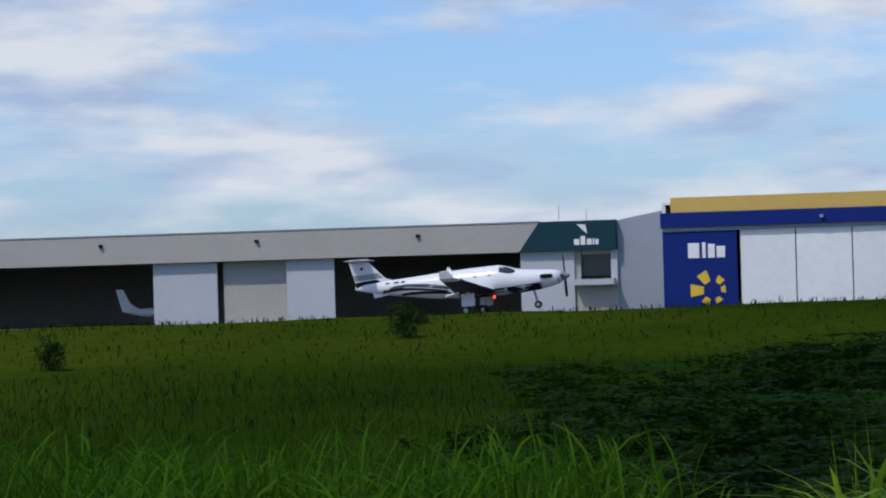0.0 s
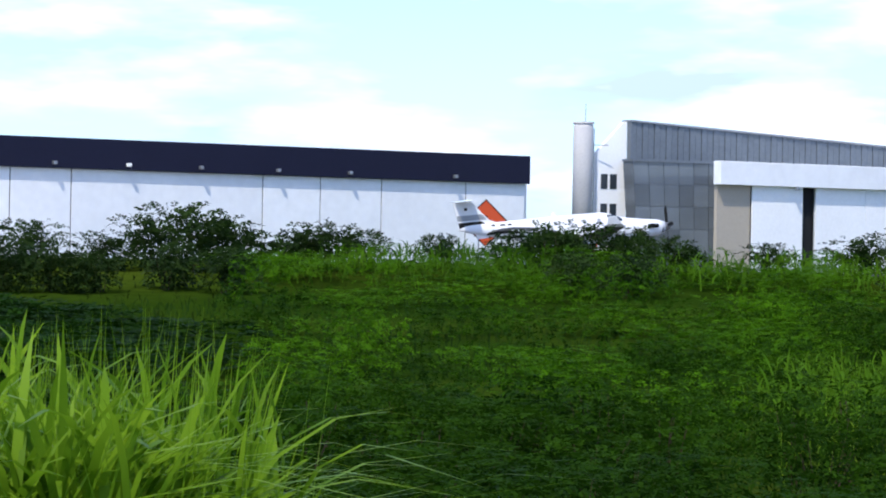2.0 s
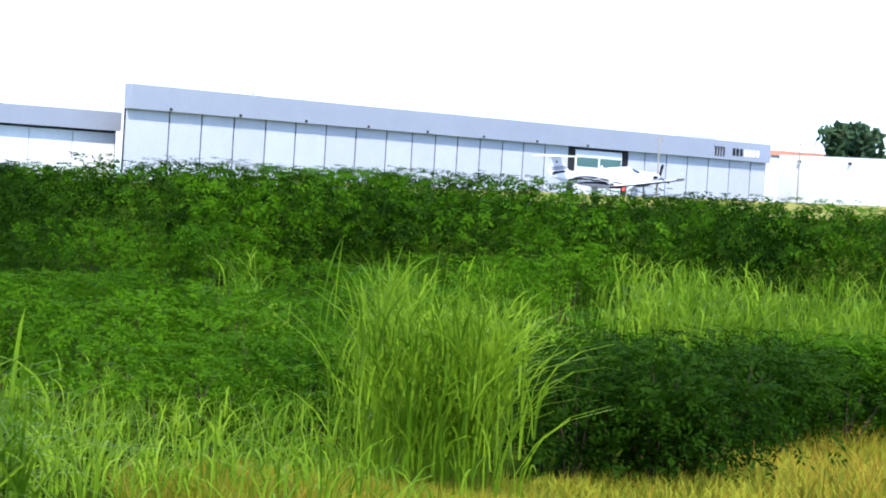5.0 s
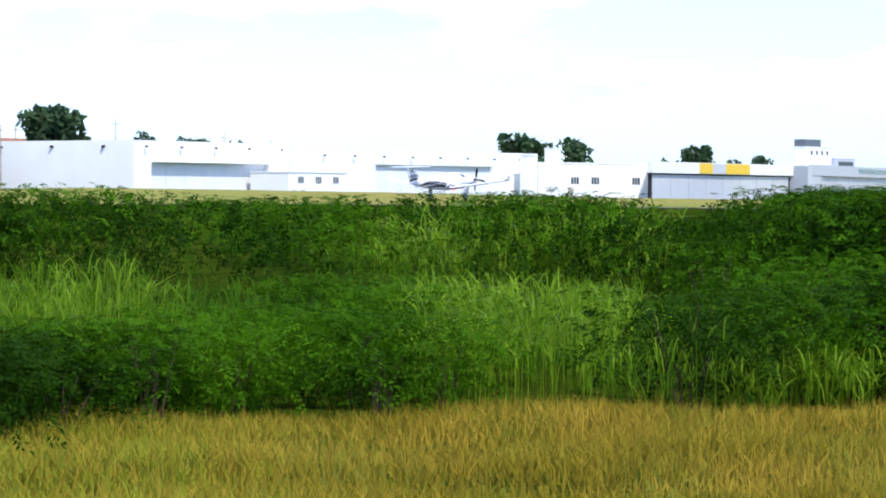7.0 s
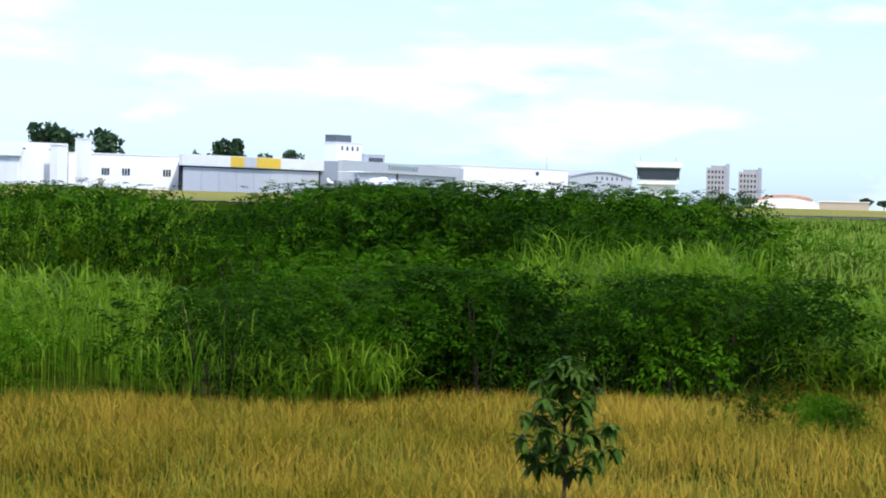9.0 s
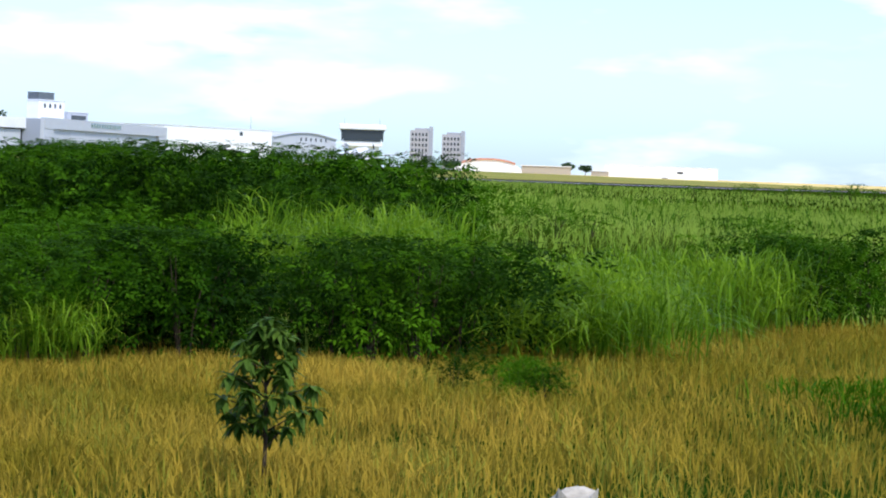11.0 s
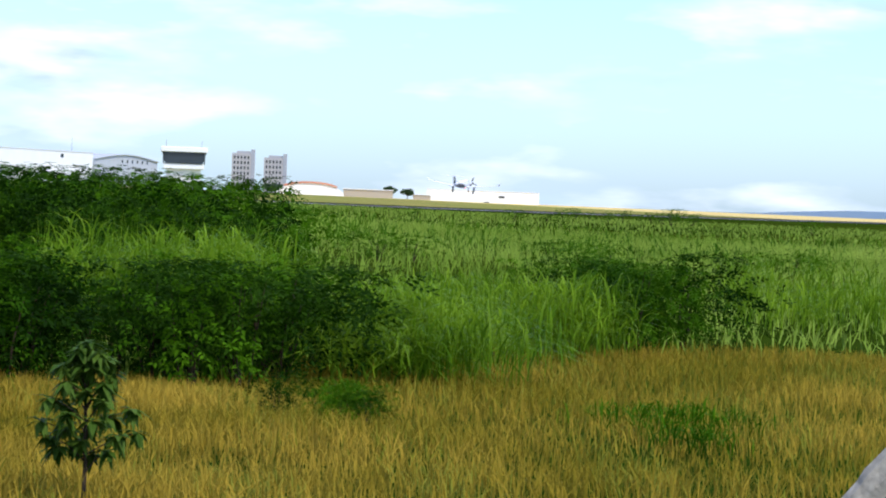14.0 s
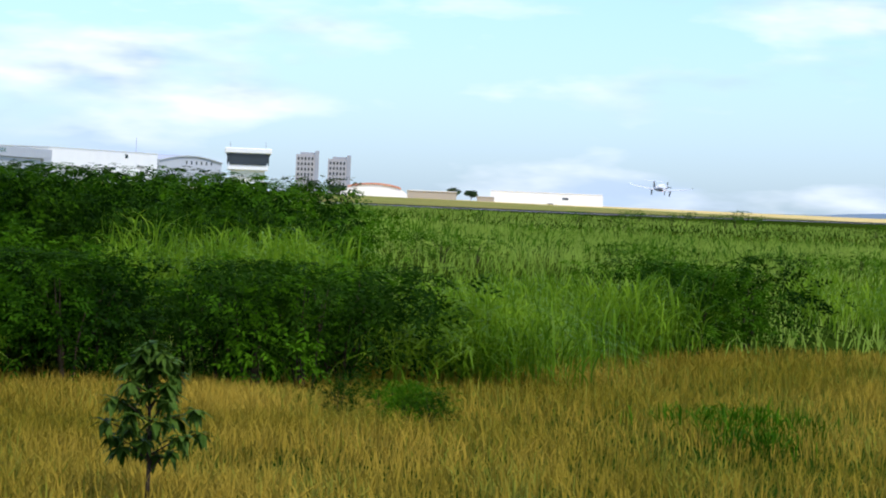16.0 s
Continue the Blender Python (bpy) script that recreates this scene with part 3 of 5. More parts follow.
def grey_hangar():
    f = Front(32.93, 330, 37.6, 336)
    t = f.thing("small_grey_hangar", "low grey hangar with white doors", "hangar")
    g, zt = f.base(), f.z(32.94, 0.0198)
    zf = zt - 2.4
    hangar_shell(t, f, 30, g, zt - 0.4, M_GREY)
    part("fascia", box(0, f.w, -0.8, 0.4, zf, zt, 0.02), M_GREY, t)
    part("front_wall", box(0, f.x(33.2), -0.3, 0.4, g, zf), M_GREY, t)
    # Near-black sheet set back in the opening as its interior shade.
    part("opening_shade_sheet", box(f.x(33.2), f.x(33.7), 2.4, 2.5, g, zf), M_DARK, t)
    part("front_wall", box(f.x(33.65), f.x(33.8), 0, 0.4, g, zf), M_PALEGREY, t)
    xs = [f.x(33.8) + k * (f.w - f.x(33.8)) / 5 for k in range(6)]
    panels(t, xs, g, zf - 0.3, M_WHITE, 0.15)
    part("door_backing", box(xs[0], xs[-1], 0.3, 0.4, g, zf), M_JOINT, t)
    low = Front(32.4, 352, 33.1, 352)
    s = low.thing("service_annex", "small white flat-roofed annex with one square window", "building")
    gl = low.base()
    part("wall", box(0, low.w, 0, 8, gl, low.z(32.6, 0.0165)), M_WHITE_WALL, s)
    part("roof_slab", box(-0.2, low.w + 0.2, -0.3, 8.2, low.z(32.6, 0.0165), low.z(32.6, 0.0175)), M_PALEGREY, s)
    part("window", box(low.w * 0.3, low.w * 0.55, -0.05, 0.02, gl + 1.4, gl + 2.6), M_GLASSDARK, s)


def panelled_hangar():
    f = Front(37.75, 329, 48.75, 367)
    t = f.thing("panelled_hangar", "long blue-grey hangar with tall folding door panels and lettered fascia", "hangar")
    g, zf, zt = f.base(), f.z(38.08, 0.0196), f.z(38.06, 0.0270)
    hangar_shell(t, f, 50, g, zt - 0.5, M_GREY)
    part("fascia", box(0, f.w, -0.6, 0.5, zf, zt, 0.02), M_GREY, t)
    az = lambda px: 45.748 + (px - 784) * 0.00971
    xs = [0.0] + [f.x(az(p)) for p in (38, 95, 152, 208, 261, 315, 368, 422, 468, 509, 548, 588, 628, 665, 703, 745)]
    panels(t, xs, g, zf, M_PALEGREY, 0.12, 0.16)
    part("door_backing", box(0, f.w, 0.3, 0.4, g, zf), M_JOINT, t)
    xd0, xd1 = f.x(az(757)), f.x(az(838))
    part("white_door", box(xd0, xd1, 0.0, 0.2, g, zf - 0.4), M_WHITE, t, "white door with teal windows")
    for k in range(2):
        w = (xd1 - xd0) / 2
        part("door_window", box(xd0 + w * k + 0.3, xd0 + w * (k + 1) - 0.25, -0.03, 0.0, zf - 2.9, zf - 1.5), M_TEALGLASS, t)
    # Near-black sheet as the shade of the gap beside the white door.
    part("gap_shade_sheet", box(xd1 + 0.1, xd1 + 0.7, 0.1, 0.2, g, zf), M_DARK, t)
    xs = [f.x(az(p)) for p in (850, 880, 918, 955, 992, 1029, 1066)] + [f.w]
    panels(t, xs, g, zf, M_PALEGREY, 0.12, 0.16)
    x0, zc = f.x(47.78), (zf + zt) / 2 - 0.3
    for k in range(4):
        part("emblem_stripe", prism([(x0 + k * 0.9, zc + 0.9), (x0 + k * 0.9 + 0.9, zc + 0.6), (x0 + k * 0.9 + 0.75, zc - 0.8), (x0 + k * 0.9 + 0.35, zc - 0.8), (x0 + k * 0.9 + 0.45, zc + 0.3)], -0.66, -0.6), M_BLACK, t)
    x1 = f.x(48.1)
    for k in range(3):
        part("sign_bar", box(x1 + k * 1.25, x1 + k * 1.25 + 0.85, -0.66, -0.6, zc - 0.5, zc + 0.7), M_BLACK, t)
    for k in range(4):
        part("sign_bar", box(x1 + 4.0 + k * 1.35, x1 + 4.95 + k * 1.35, -0.66, -0.6, zc - 0.5, zc + 0.6), M_SIGNWHITE, t)
    part("roof_unit", box(f.x(48.0), f.x(48.4), 6, 9, zt, zt + 0.8), M_PALEGREY, t)
    for k in range(8):
        lamp_box(t, 8 + k * 14.5, zf + 0.3, M_BLACK)
    part("antenna", tube([(f.x(40.2), 3, zt), (f.x(40.2), 3, zt + 0.9)], [0.12, 0.05], 6), M_BLACK, t)
    part("antenna", tube([(f.x(47.2), 3, zt), (f.x(47.2), 3, zt + 1.8)], [0.05, 0.03], 6), M_STEEL, t)
    r = Front(48.6, 420, 50.6, 420)
    s = r.thing("red_roof_building", "low building with a dull red roof band", "building")
    part("wall", box(0, r.w, 0, 10, r.base(), r.z(49, 0.0172)), M_WHITE_WALL, s)
    part("roof", box(-0.3, r.w + 0.3, -0.4, 10.4, r.z(49, 0.0172), r.z(49, 0.0187)), M_ROOFRED, s)


def plain_white(az1, y1, az2, y2, slope, name, label, depth=25, wall=M_WHITE_WALL):
    f = Front(az1, y1, az2, y2)
    t = f.thing(name, label, "building")
    g, zt = f.base(), f.z(az1, slope)
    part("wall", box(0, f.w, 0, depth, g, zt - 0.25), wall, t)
    part("parapet", box(-0.1, f.w + 0.1, -0.12, depth + 0.1, zt - 0.25, zt), M_WHITE, t)
    return f, t, g, zt


def window_bars(t, x0, x1, z0, z1, n=3, y=-0.05):
    frame_ = part("window", box(x0, x1, y, 0.05, z0, z1), M_GLASSDARK, t)
    for k in range(n + 1):
        x = x0 + (x1 - x0) * k / n
        part("mullion", box(x - 0.06, x + 0.06, y - 0.04, y, z0, z1), M_WHITE, frame_)


def white_row():
    f = Front(51.56, 340, 54.19, 340)
    t = f.thing("white_gable_hangar", "white hangar with a wide recessed closed door", "hangar")
    g, zt = f.base(), f.z(51.54, 0.0182)
    x0, x1, zd = f.x(51.86), f.x(53.89), f.z(51.86, 0.01165)
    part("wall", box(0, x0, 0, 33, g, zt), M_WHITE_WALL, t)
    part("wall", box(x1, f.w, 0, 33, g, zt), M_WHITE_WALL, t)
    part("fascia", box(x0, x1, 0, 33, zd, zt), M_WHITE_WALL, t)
    for k in range(3):
        part("floodlight", box(-0.4, -0.02, 6 + 11 * k, 6.5 + 11 * k, zt - 1.2, zt - 0.8, 0.03), M_BLACK, t)
    panels(t, [x0 + (x1 - x0) * k / 6 for k in range(7)], g, zd, M_WHITE, 1.4, 0.02)
    part("door_backing", box(x0, x1, 1.7, 2, g, zd), M_PALEGREY, t)
    for k in range(5):
        lamp_box(t, f.w * (0.06 + 0.22 * k), zt - 1.0)
    f, t, g, zt = plain_white(54.2, 332, 55.2, 332, 0.0091, "office_block", "low white office with barred windows and air conditioners", 8)
    for k in range(3):
        x = f.w * (0.16 + 0.3 * k)
        window_bars(t, x, x + 1.7, zt - 2.0, zt - 0.9)
    for x in (1.1, 3.6):
        part("air_conditioner", box(x, x + 1.0, -0.4, -0.02, zt - 3.9, zt - 3.1, 0.03), M_PALEGREY, t)
    f = Front(54.22, 347, 58.48, 347)
    t = f.thing("white_long_hangar", "long white hangar with a shallow recessed door", "hangar")
    g, zt = f.base(), f.z(54.66, 0.0161)
    x0, x1, zd = f.x(55.7), f.x(57.7), f.z(55.7, 0.0112)
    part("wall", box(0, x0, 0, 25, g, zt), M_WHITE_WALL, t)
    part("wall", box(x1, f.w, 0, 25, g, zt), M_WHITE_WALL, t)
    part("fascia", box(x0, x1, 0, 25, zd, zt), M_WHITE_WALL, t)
    part("door", box(x0, x1, 0.7, 1, g, zd), M_WHITE, t)
    for k in range(8):
        lamp_box(t, f.w * (0.12 + 0.113 * k), zt - 1.3)
    f, t, g, zt = plain_white(58.5, 345, 60.4, 335, 0.0121, "low_office_wing", "low white office wing with square dark windows", 14)
    for a in (58.7, 59.05, 59.4, 60.1):
        window_bars(t, f.x(a), f.x(a) + 2.1, g + 3.2, g + 4.6, 3)
    part("door", box(f.x(58.66), f.x(58.66) + 1.6, -0.05, 0.02, g, g + 2.6), M_BEIGE, t)
    part("door", box(f.x(59.0), f.x(59.0) + 1.2, -0.05, 0.02, g, g + 2.6), M_BEIGE, t)
    for a0, a1, s, nm in ((58.3, 58.47, 0.0144, "stair_block"), (58.72, 58.88, 0.0164, "water_tank_tower")):
        f, t, g, zt = plain_white(a0, 343, a1, 343, s, nm, "white rendered block rising over the roofs", 1.6)


def yellow_sign_hangar():
    f = Front(60.41, 330, 62.83, 334)
    t = f.thing("yellow_sign_hangar", "pale hangar with tall grey doors and yellow sign boards", "hangar")
    g, zt = f.base(), f.z(60.41, 0.0124)
    zf = zt - 2.3
    hangar_shell(t, f, 30, g, zt - 0.3, M_WHITE)
    part("fascia", box(0, f.w, -0.4, 0.5, zf, zt, 0.02), M_WHITE, t)
    panels(t, [f.w * (0.02 + 0.12 * k) for k in range(9)], g, zf - 0.3, M_PALEGREY, 0.2, 0.08)
    part("door_backing", box(0, f.w, 0.4, 0.5, g, zf), M_JOINT, t)
    for a, b in ((61.23, 61.45), (61.68, 62.08)):
        part("sign_board", box(f.x(a), f.x(b), -0.5, -0.4, zf + 0.1, zt - 0.1), M_SUNYEL, t, "yellow sign board")
    part("sign_board", box(f.x(61.46), f.x(61.67), -0.5, -0.4, zf + 0.1, zt - 0.1), M_PALEGREY, t)


def east_row():
    f, t, g, zt = plain_white(63.06, 345, 63.5, 345, 0.0170, "stair_tower", "white office tower with a dark top and small windows", 3)
    part("dark_cap", box(0.1, f.w * 0.6, 0.1, 2.9, zt, zt + 1.5), M_CLAD, t)
    part("cap_rim", box(0.05, f.w * 0.62, 0.05, 2.95, zt + 1.5, zt + 1.65), M_STEEL, t)
    for k in range(4):
        part("window", box(f.w * (0.2 + 0.2 * k), f.w * (0.2 + 0.2 * k) + 0.9, -0.05, 0.02, zt - 1.9, zt - 0.9), M_GLASSDARK, t)
    for r in range(2):
        for k in range(4):
            part("window", box(f.w * (0.08 + 0.22 * k), f.w * (0.08 + 0.22 * k) + 0.7, -0.05, 0.02, g + 1 + 2.2 * r, g + 2.2 + 2.2 * r), M_GLASSDARK, t)
    f, t, g, zt = plain_white(63.55, 350, 63.9, 350, 0.0137, "roof_room", "small pale grey room with dark windows", 6, M_PALEGREY)
    part("window", box(f.w * 0.2, f.w * 0.9, -0.05, 0.02, zt - 1.9, zt - 0.9), M_GLASSDARK, t)
    f = Front(63.14, 330, 65.23, 364)
    t = f.thing("long_grey_hangar", "long pale grey hangar with a green-lettered fascia", "hangar")
    g, zt = f.base(), f.z(63.14, 0.01165)
    part("wall", box(0, f.w, 0.5, 30, g, zt - 0.3), M_GREY, t)
    part("fascia", box(0, f.w, -0.4, 0.5, zt - 2.4, zt), M_PALEGREY, t)
    panels(t, [f.w * (0.08 + 0.12 * k) for k in range(8)], g, zt - 2.5, M_PALEGREY, 0.2, 0.1)
    part("front_pier", box(0, f.w * 0.07, -0.3, 0.5, g, zt - 2.4), M_PALEGREY, t)
    part("front_pier", box(f.w * 0.93, f.w, -0.3, 0.5, g, zt - 2.4), M_PALEGREY, t)
    for k in range(12):
        part("sign_bar", box(f.w * 0.34 + k * 2.9, f.w * 0.34 + k * 2.9 + 2.0, -0.48, -0.4, zt - 1.5, zt - 0.5), M_TEALGLASS, t)
    f, t, g, zt = plain_white(65.2, 372, 67.05, 372, 0.0109, "white_depot", "long plain white depot with a rounded roof edge", 30)
    part("vent", box(f.x(66.5), f.x(66.5) + 1.8, -0.1, 0.02, zt - 2.0, zt - 0.9), M_GLASSDARK, t)
    part("antenna", tube([(f.x(66.85), 3, zt), (f.x(66.85), 3, zt + 4)], [0.08, 0.05], 6), M_STEEL, t)
    f = Front(67.08, 372, 68.15, 372)
    t = f.thing("arched_shed", "beige shed with a low arched roof and dark window strip", "shed")
    g, zt = f.base(), f.z(67.1, 0.0094)
    arc = [(f.w * k / 10, zt - 1.2 + 1.6 * math.sin(math.pi * k / 10)) for k in range(11)]
    part("wall", prism([(0, g)] + arc + [(f.w, g)], 0, 20), M_PALEGREY, t)
    part("roof", prism(arc + [(x, z + 0.3) for x, z in arc[::-1]], -0.4, 20.4), M_PALEGREY, t)
    for k in range(6):
        part("window", box(f.w * (0.42 + 0.08 * k), f.w * (0.42 + 0.08 * k) + 0.9, -0.06, 0.02, zt - 1.9, zt - 0.9), M_GLASSDARK, t)


def control_tower():
    d = 830
    x, y, _ = polar(68.6, d)
    t = thing("control_tower", pose(x, y, 0, 0, 0, -68.6), "white airport control tower with a flared dark glass cab", "control tower")
    g = H(x, y) - 0.5
    z = lambda s: EYE + s * d
    z0, z1, z2, z3 = z(0.0062), z(0.0078), z(0.0112), z(0.0128)
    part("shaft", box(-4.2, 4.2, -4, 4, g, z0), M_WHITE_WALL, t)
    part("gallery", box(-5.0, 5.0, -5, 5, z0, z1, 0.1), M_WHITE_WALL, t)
    for s in range(4):
        bm = prism([(-4.6, z1), (4.6, z1), (5.5, z2), (-5.5, z2)], -5.2, -4.9)
        o = part("cab_glass", bm, M_GLASSDARK, t)
        o.matrix_basis = pose(0, 0, 0, 0, 0, 90 * s)
    part("cab_core", box(-4.5, 4.5, -4.5, 4.5, z1, z2), M_DARK, t)
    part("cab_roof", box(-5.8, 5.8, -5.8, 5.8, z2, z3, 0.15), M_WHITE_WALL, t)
    for px in (-4.5, 4.3):
        part("antenna", tube([(px, 0, z3), (px, 0, z3 + 1.6)], [0.06, 0.04], 5), M_STEEL, t)


def apartment(az0, az1, top, name_label):
    d = 2150
    x, y, _ = polar((az0 + az1) / 2, d)
    t = thing("apartment_block", pose(x, y, 0, 0, 0, -(az0 + az1) / 2), name_label, "apartment building", "distant apartment blocks")
    w, z = d * radians(az1 - az0), EYE + top * d
    part("wall", box(-w / 2, w / 2, 0, 14, 0, z), M_APT, t)
    part("roof_house", box(-w * 0.3, w * 0.35, 2, 10, z, z + 1.4), M_APT, t)
    part("lift_shaft", box(w * 0.36, w * 0.54, -0.5, 4, 0, z + 2.6), M_GREY, t)
    for r in range(6):
        for k in range(5):
            part("window", box(-w * 0.42 + k * w * 0.155, -w * 0.42 + k * w * 0.155 + 1.1, -0.25, 0.1, z - 3.6 - 3.4 * r, z - 1.8 - 3.4 * r), M_GLASSDARK, t)


def far_east():
    d = 1250
    x, y, _ = polar(70.78, d)
    t = thing("barrel_vault_hangar", pose(x, y, 0, 0, 0, -70.78), "white barrel-vaulted hangar with a faded red roof", "hangar")
    w, g, z = d * radians(1.18) / 2, H(x, y), EYE + 0.0036 * d
    arc = [(w * math.cos(math.pi * k / 14), g + (z - g) * math.sin(math.pi * k / 14) ** 0.8) for k in range(15)]
    part("gable_wall", prism([(p * 0.99, q - 0.1) for p, q in arc], 0, 0.5), M_WHITE_WALL, t)
    part("roof", prism(arc[3:12] + [(p, q + 0.6) for p, q in arc[3:12][::-1]], -0.5, 30), M_ROOFRED, t, "faded red roof")
    for a0, a1, s, dd, nm in ((71.35, 72.2, 0.0024, 1350, "low_shed"), (72.55, 72.85, 0.0014, 1700, "low_shed")):
        x, y, _ = polar((a0 + a1) / 2, dd)
        t = thing(nm, pose(x, y, 0, 0, 0, -(a0 + a1) / 2), "low pale shed beside the airfield", "shed")
        ww, g = dd * radians(a1 - a0) / 2, H(x, y) - 0.3
        part("wall", box(-ww, ww, 0, 10, g, EYE + s * dd - 0.3), M_BEIGE, t)
        part("roof", box(-ww - 0.4, ww + 0.4, -0.4, 10.4, EYE + s * dd - 0.3, EYE + s * dd), M_WHITE, t)
    d = 1800
    x, y, _ = polar(73.75, d)
    t = thing("long_white_warehouse", pose(x, y, 0, 0, 0, -73.75), "long low white warehouse far across the field", "warehouse")
    w, g, z = d * radians(1.93) / 2, 0.6, EYE + 0.0031 * d
    part("wall", box(-w, w, 0, 25, g, z), M_WHITE_WALL, t)
    part("parapet", box(-w - 0.2, w + 0.2, -0.2, 25.2, z, z + 0.4), M_WHITE, t)
    part("window", box(w * 0.28, w * 0.28 + 3.2, -0.1, 0.02, z - 3.3, z - 2.2), M_GLASSDARK, t)
    part("door", box(w * 0.02, w * 0.02 + 3.0, -0.1, 0.02, g, g + 2.2), M_GLASSDARK, t)


def far_hills():
    n = 120
    verts, faces = [], []
    for k in range(n + 1):
        az = 40 + 60 * k / n
        h = EYE + 4700 * (0.0008 + 0.0011 * np.interp(az, (40, 74, 76, 78.4, 79.2, 80, 84, 90, 100), (-1.2, -1.2, -1.1, -0.9, 0.1, 0.7, 1.2, 1.0, 0.3)) + 0.0003 * noise.noise((az * 0.6, 0, 0)))
        x, y, _ = polar(az, 4700)
        verts += [(x, y, -20), (x, y, h), (x * 1.03, y * 1.03, -20)]
    for k in range(n):
        a = 3 * k
        faces += [(a, a + 3, a + 4, a + 1), (a + 1, a + 4, a + 5, a + 2)]
    tagged(new("hills", fast_mesh("hills", verts, faces, M_HILL)), "low hills on the horizon, haze painted on as pale blue", "hills", kind="structure")


def utility_poles():
    for az, d, top in ((46.9, 520, 0.0215), (49.3, 560, 0.0225), (51.25, 600, 0.0245), (53.9, 620, 0.0185), (49.55, 640, 0.0225), (53.1, 620, 0.0205)):
        x, y, _ = polar(az, d)
        g = H(x, y)
        t = thing("utility_pole", pose(x, y, g), "thin grey concrete utility pole behind the hangars", "pole", "utility poles")
        h = EYE + top * d - g
        part("shaft", tube([(0, 0, -0.3), (0, 0, h)], [0.16, 0.10], 7), M_CONCRETE, t)
        part("cross_arm", box(-0.9, 0.9, -0.06, 0.06, h - 1.0, h - 0.85), M_CONCRETE, t)


for build in (utility_poles, cream_hangar, blue_hangar, navy_hangar, warning_sign, water_column, glass_building, white_hangar, lattice_mast, grey_hangar,
              panelled_hangar, white_row, yellow_sign_hangar, east_row, control_tower, far_east, far_hills):
    build()
apartment(69.42, 69.80, 0.0117, "distant grey apartment block with rows of windows and a lift shaft")
apartment(69.97, 70.35, 0.0107, "distant grey apartment block a little lower than its neighbour")


# ---- the taxiing and departing aircraft ----
HULL = ((5.45, 1.86, 0.30, 0.34), (5.0, 1.84, 0.46, 0.50), (4.0, 1.81, 0.62, 0.63), (3.0, 1.84, 0.72, 0.73), (2.45, 1.88, 0.76, 0.80),
        (1.9, 1.97, 0.80, 0.91), (1.4, 2.03, 0.82, 0.97), (0.0, 2.04, 0.82, 0.95), (-1.5, 2.06, 0.80, 0.90), (-3.0, 2.11, 0.70, 0.79),
        (-4.5, 2.20, 0.54, 0.63), (-6.0, 2.32, 0.35, 0.45), (-7.3, 2.43, 0.18, 0.28), (-8.1, 2.50, 0.05, 0.12))


def hull(x, ang, off=0.0):
    """A point of the fuselage skin; ang 0 is the starboard side, 90 the top."""
    xs = [h[0] for h in HULL][::-1]
    zc, w, h = [float(np.interp(x, xs, [q[i] for q in HULL][::-1])) for i in (1, 2, 3)]
    c, s = math.cos(radians(ang)), math.sin(radians(ang))
    return (x, -(w + off) * c, zc + (h + off) * s)


def skin_patch(rows, off=0.012, sides=(1, -1)):
    """A strip on the skin: rows of x and the angles of its two edges, on both sides."""
    bm = bmesh.new()
    for side in sides:
        last = None
        for x, a0, a1 in rows:
            now = []
            for k in range(4):
                p = hull(x, a0 + (a1 - a0) * k / 3, off)
                now.append(bm.verts.new((p[0], side * p[1], p[2])))
            if last:
                for k in range(3):
                    bm.faces.new((last[k], now[k], now[k + 1], last[k + 1]))
            last = now
    bmesh.ops.recalc_face_normals(bm, faces=list(bm.faces))
    return bm


def blade_surface(sections, bm=None, low=False):
    """A wing through sections of (leading x, y, z, chord, thickness)."""
    bm = bm or bmesh.new()
    shape = ((0, 0), (0.06, 0.5), (0.3, 1.0), (0.65, 0.6), (1, 0.04), (1, -0.04), (0.6, -0.35), (0.3, -0.5), (0.06, -0.35))
    if low:
        shape = ((0.03, -0.22), (0.06, -0.42), (0.3, -0.58), (0.6, -0.43), (0.97, -0.14), (0.97, -0.06), (0.6, -0.33), (0.3, -0.48), (0.06, -0.33))
    rings = [[bm.verts.new((x - c * p, y, z + th * q)) for p, q in shape] for x, y, z, c, th in sections]
    n = len(shape)
    for r, q in zip(rings, rings[1:]):
        for k in range(n):
            bm.faces.new((r[k], r[(k + 1) % n], q[(k + 1) % n], q[k]))
    bm.faces.new(rings[0][::-1])
    bm.faces.new(rings[-1])
    bmesh.ops.recalc_face_normals(bm, faces=list(bm.faces))
    return bm


def wheel_mesh(x, y, z, r, w, parent):
    leg = part("tyre", tube([(x, y - w, z), (x, y - w * 0.8, z), (x, y + w * 0.8, z), (x, y + w, z)], [r * 0.75, r, r, r * 0.75], 16), M_TYRE, parent)
    part("rim", tube([(x, y - w * 1.04, z), (x, y + w * 1.04, z)], [r * 0.5, r * 0.5], 10), M_STEEL, leg)


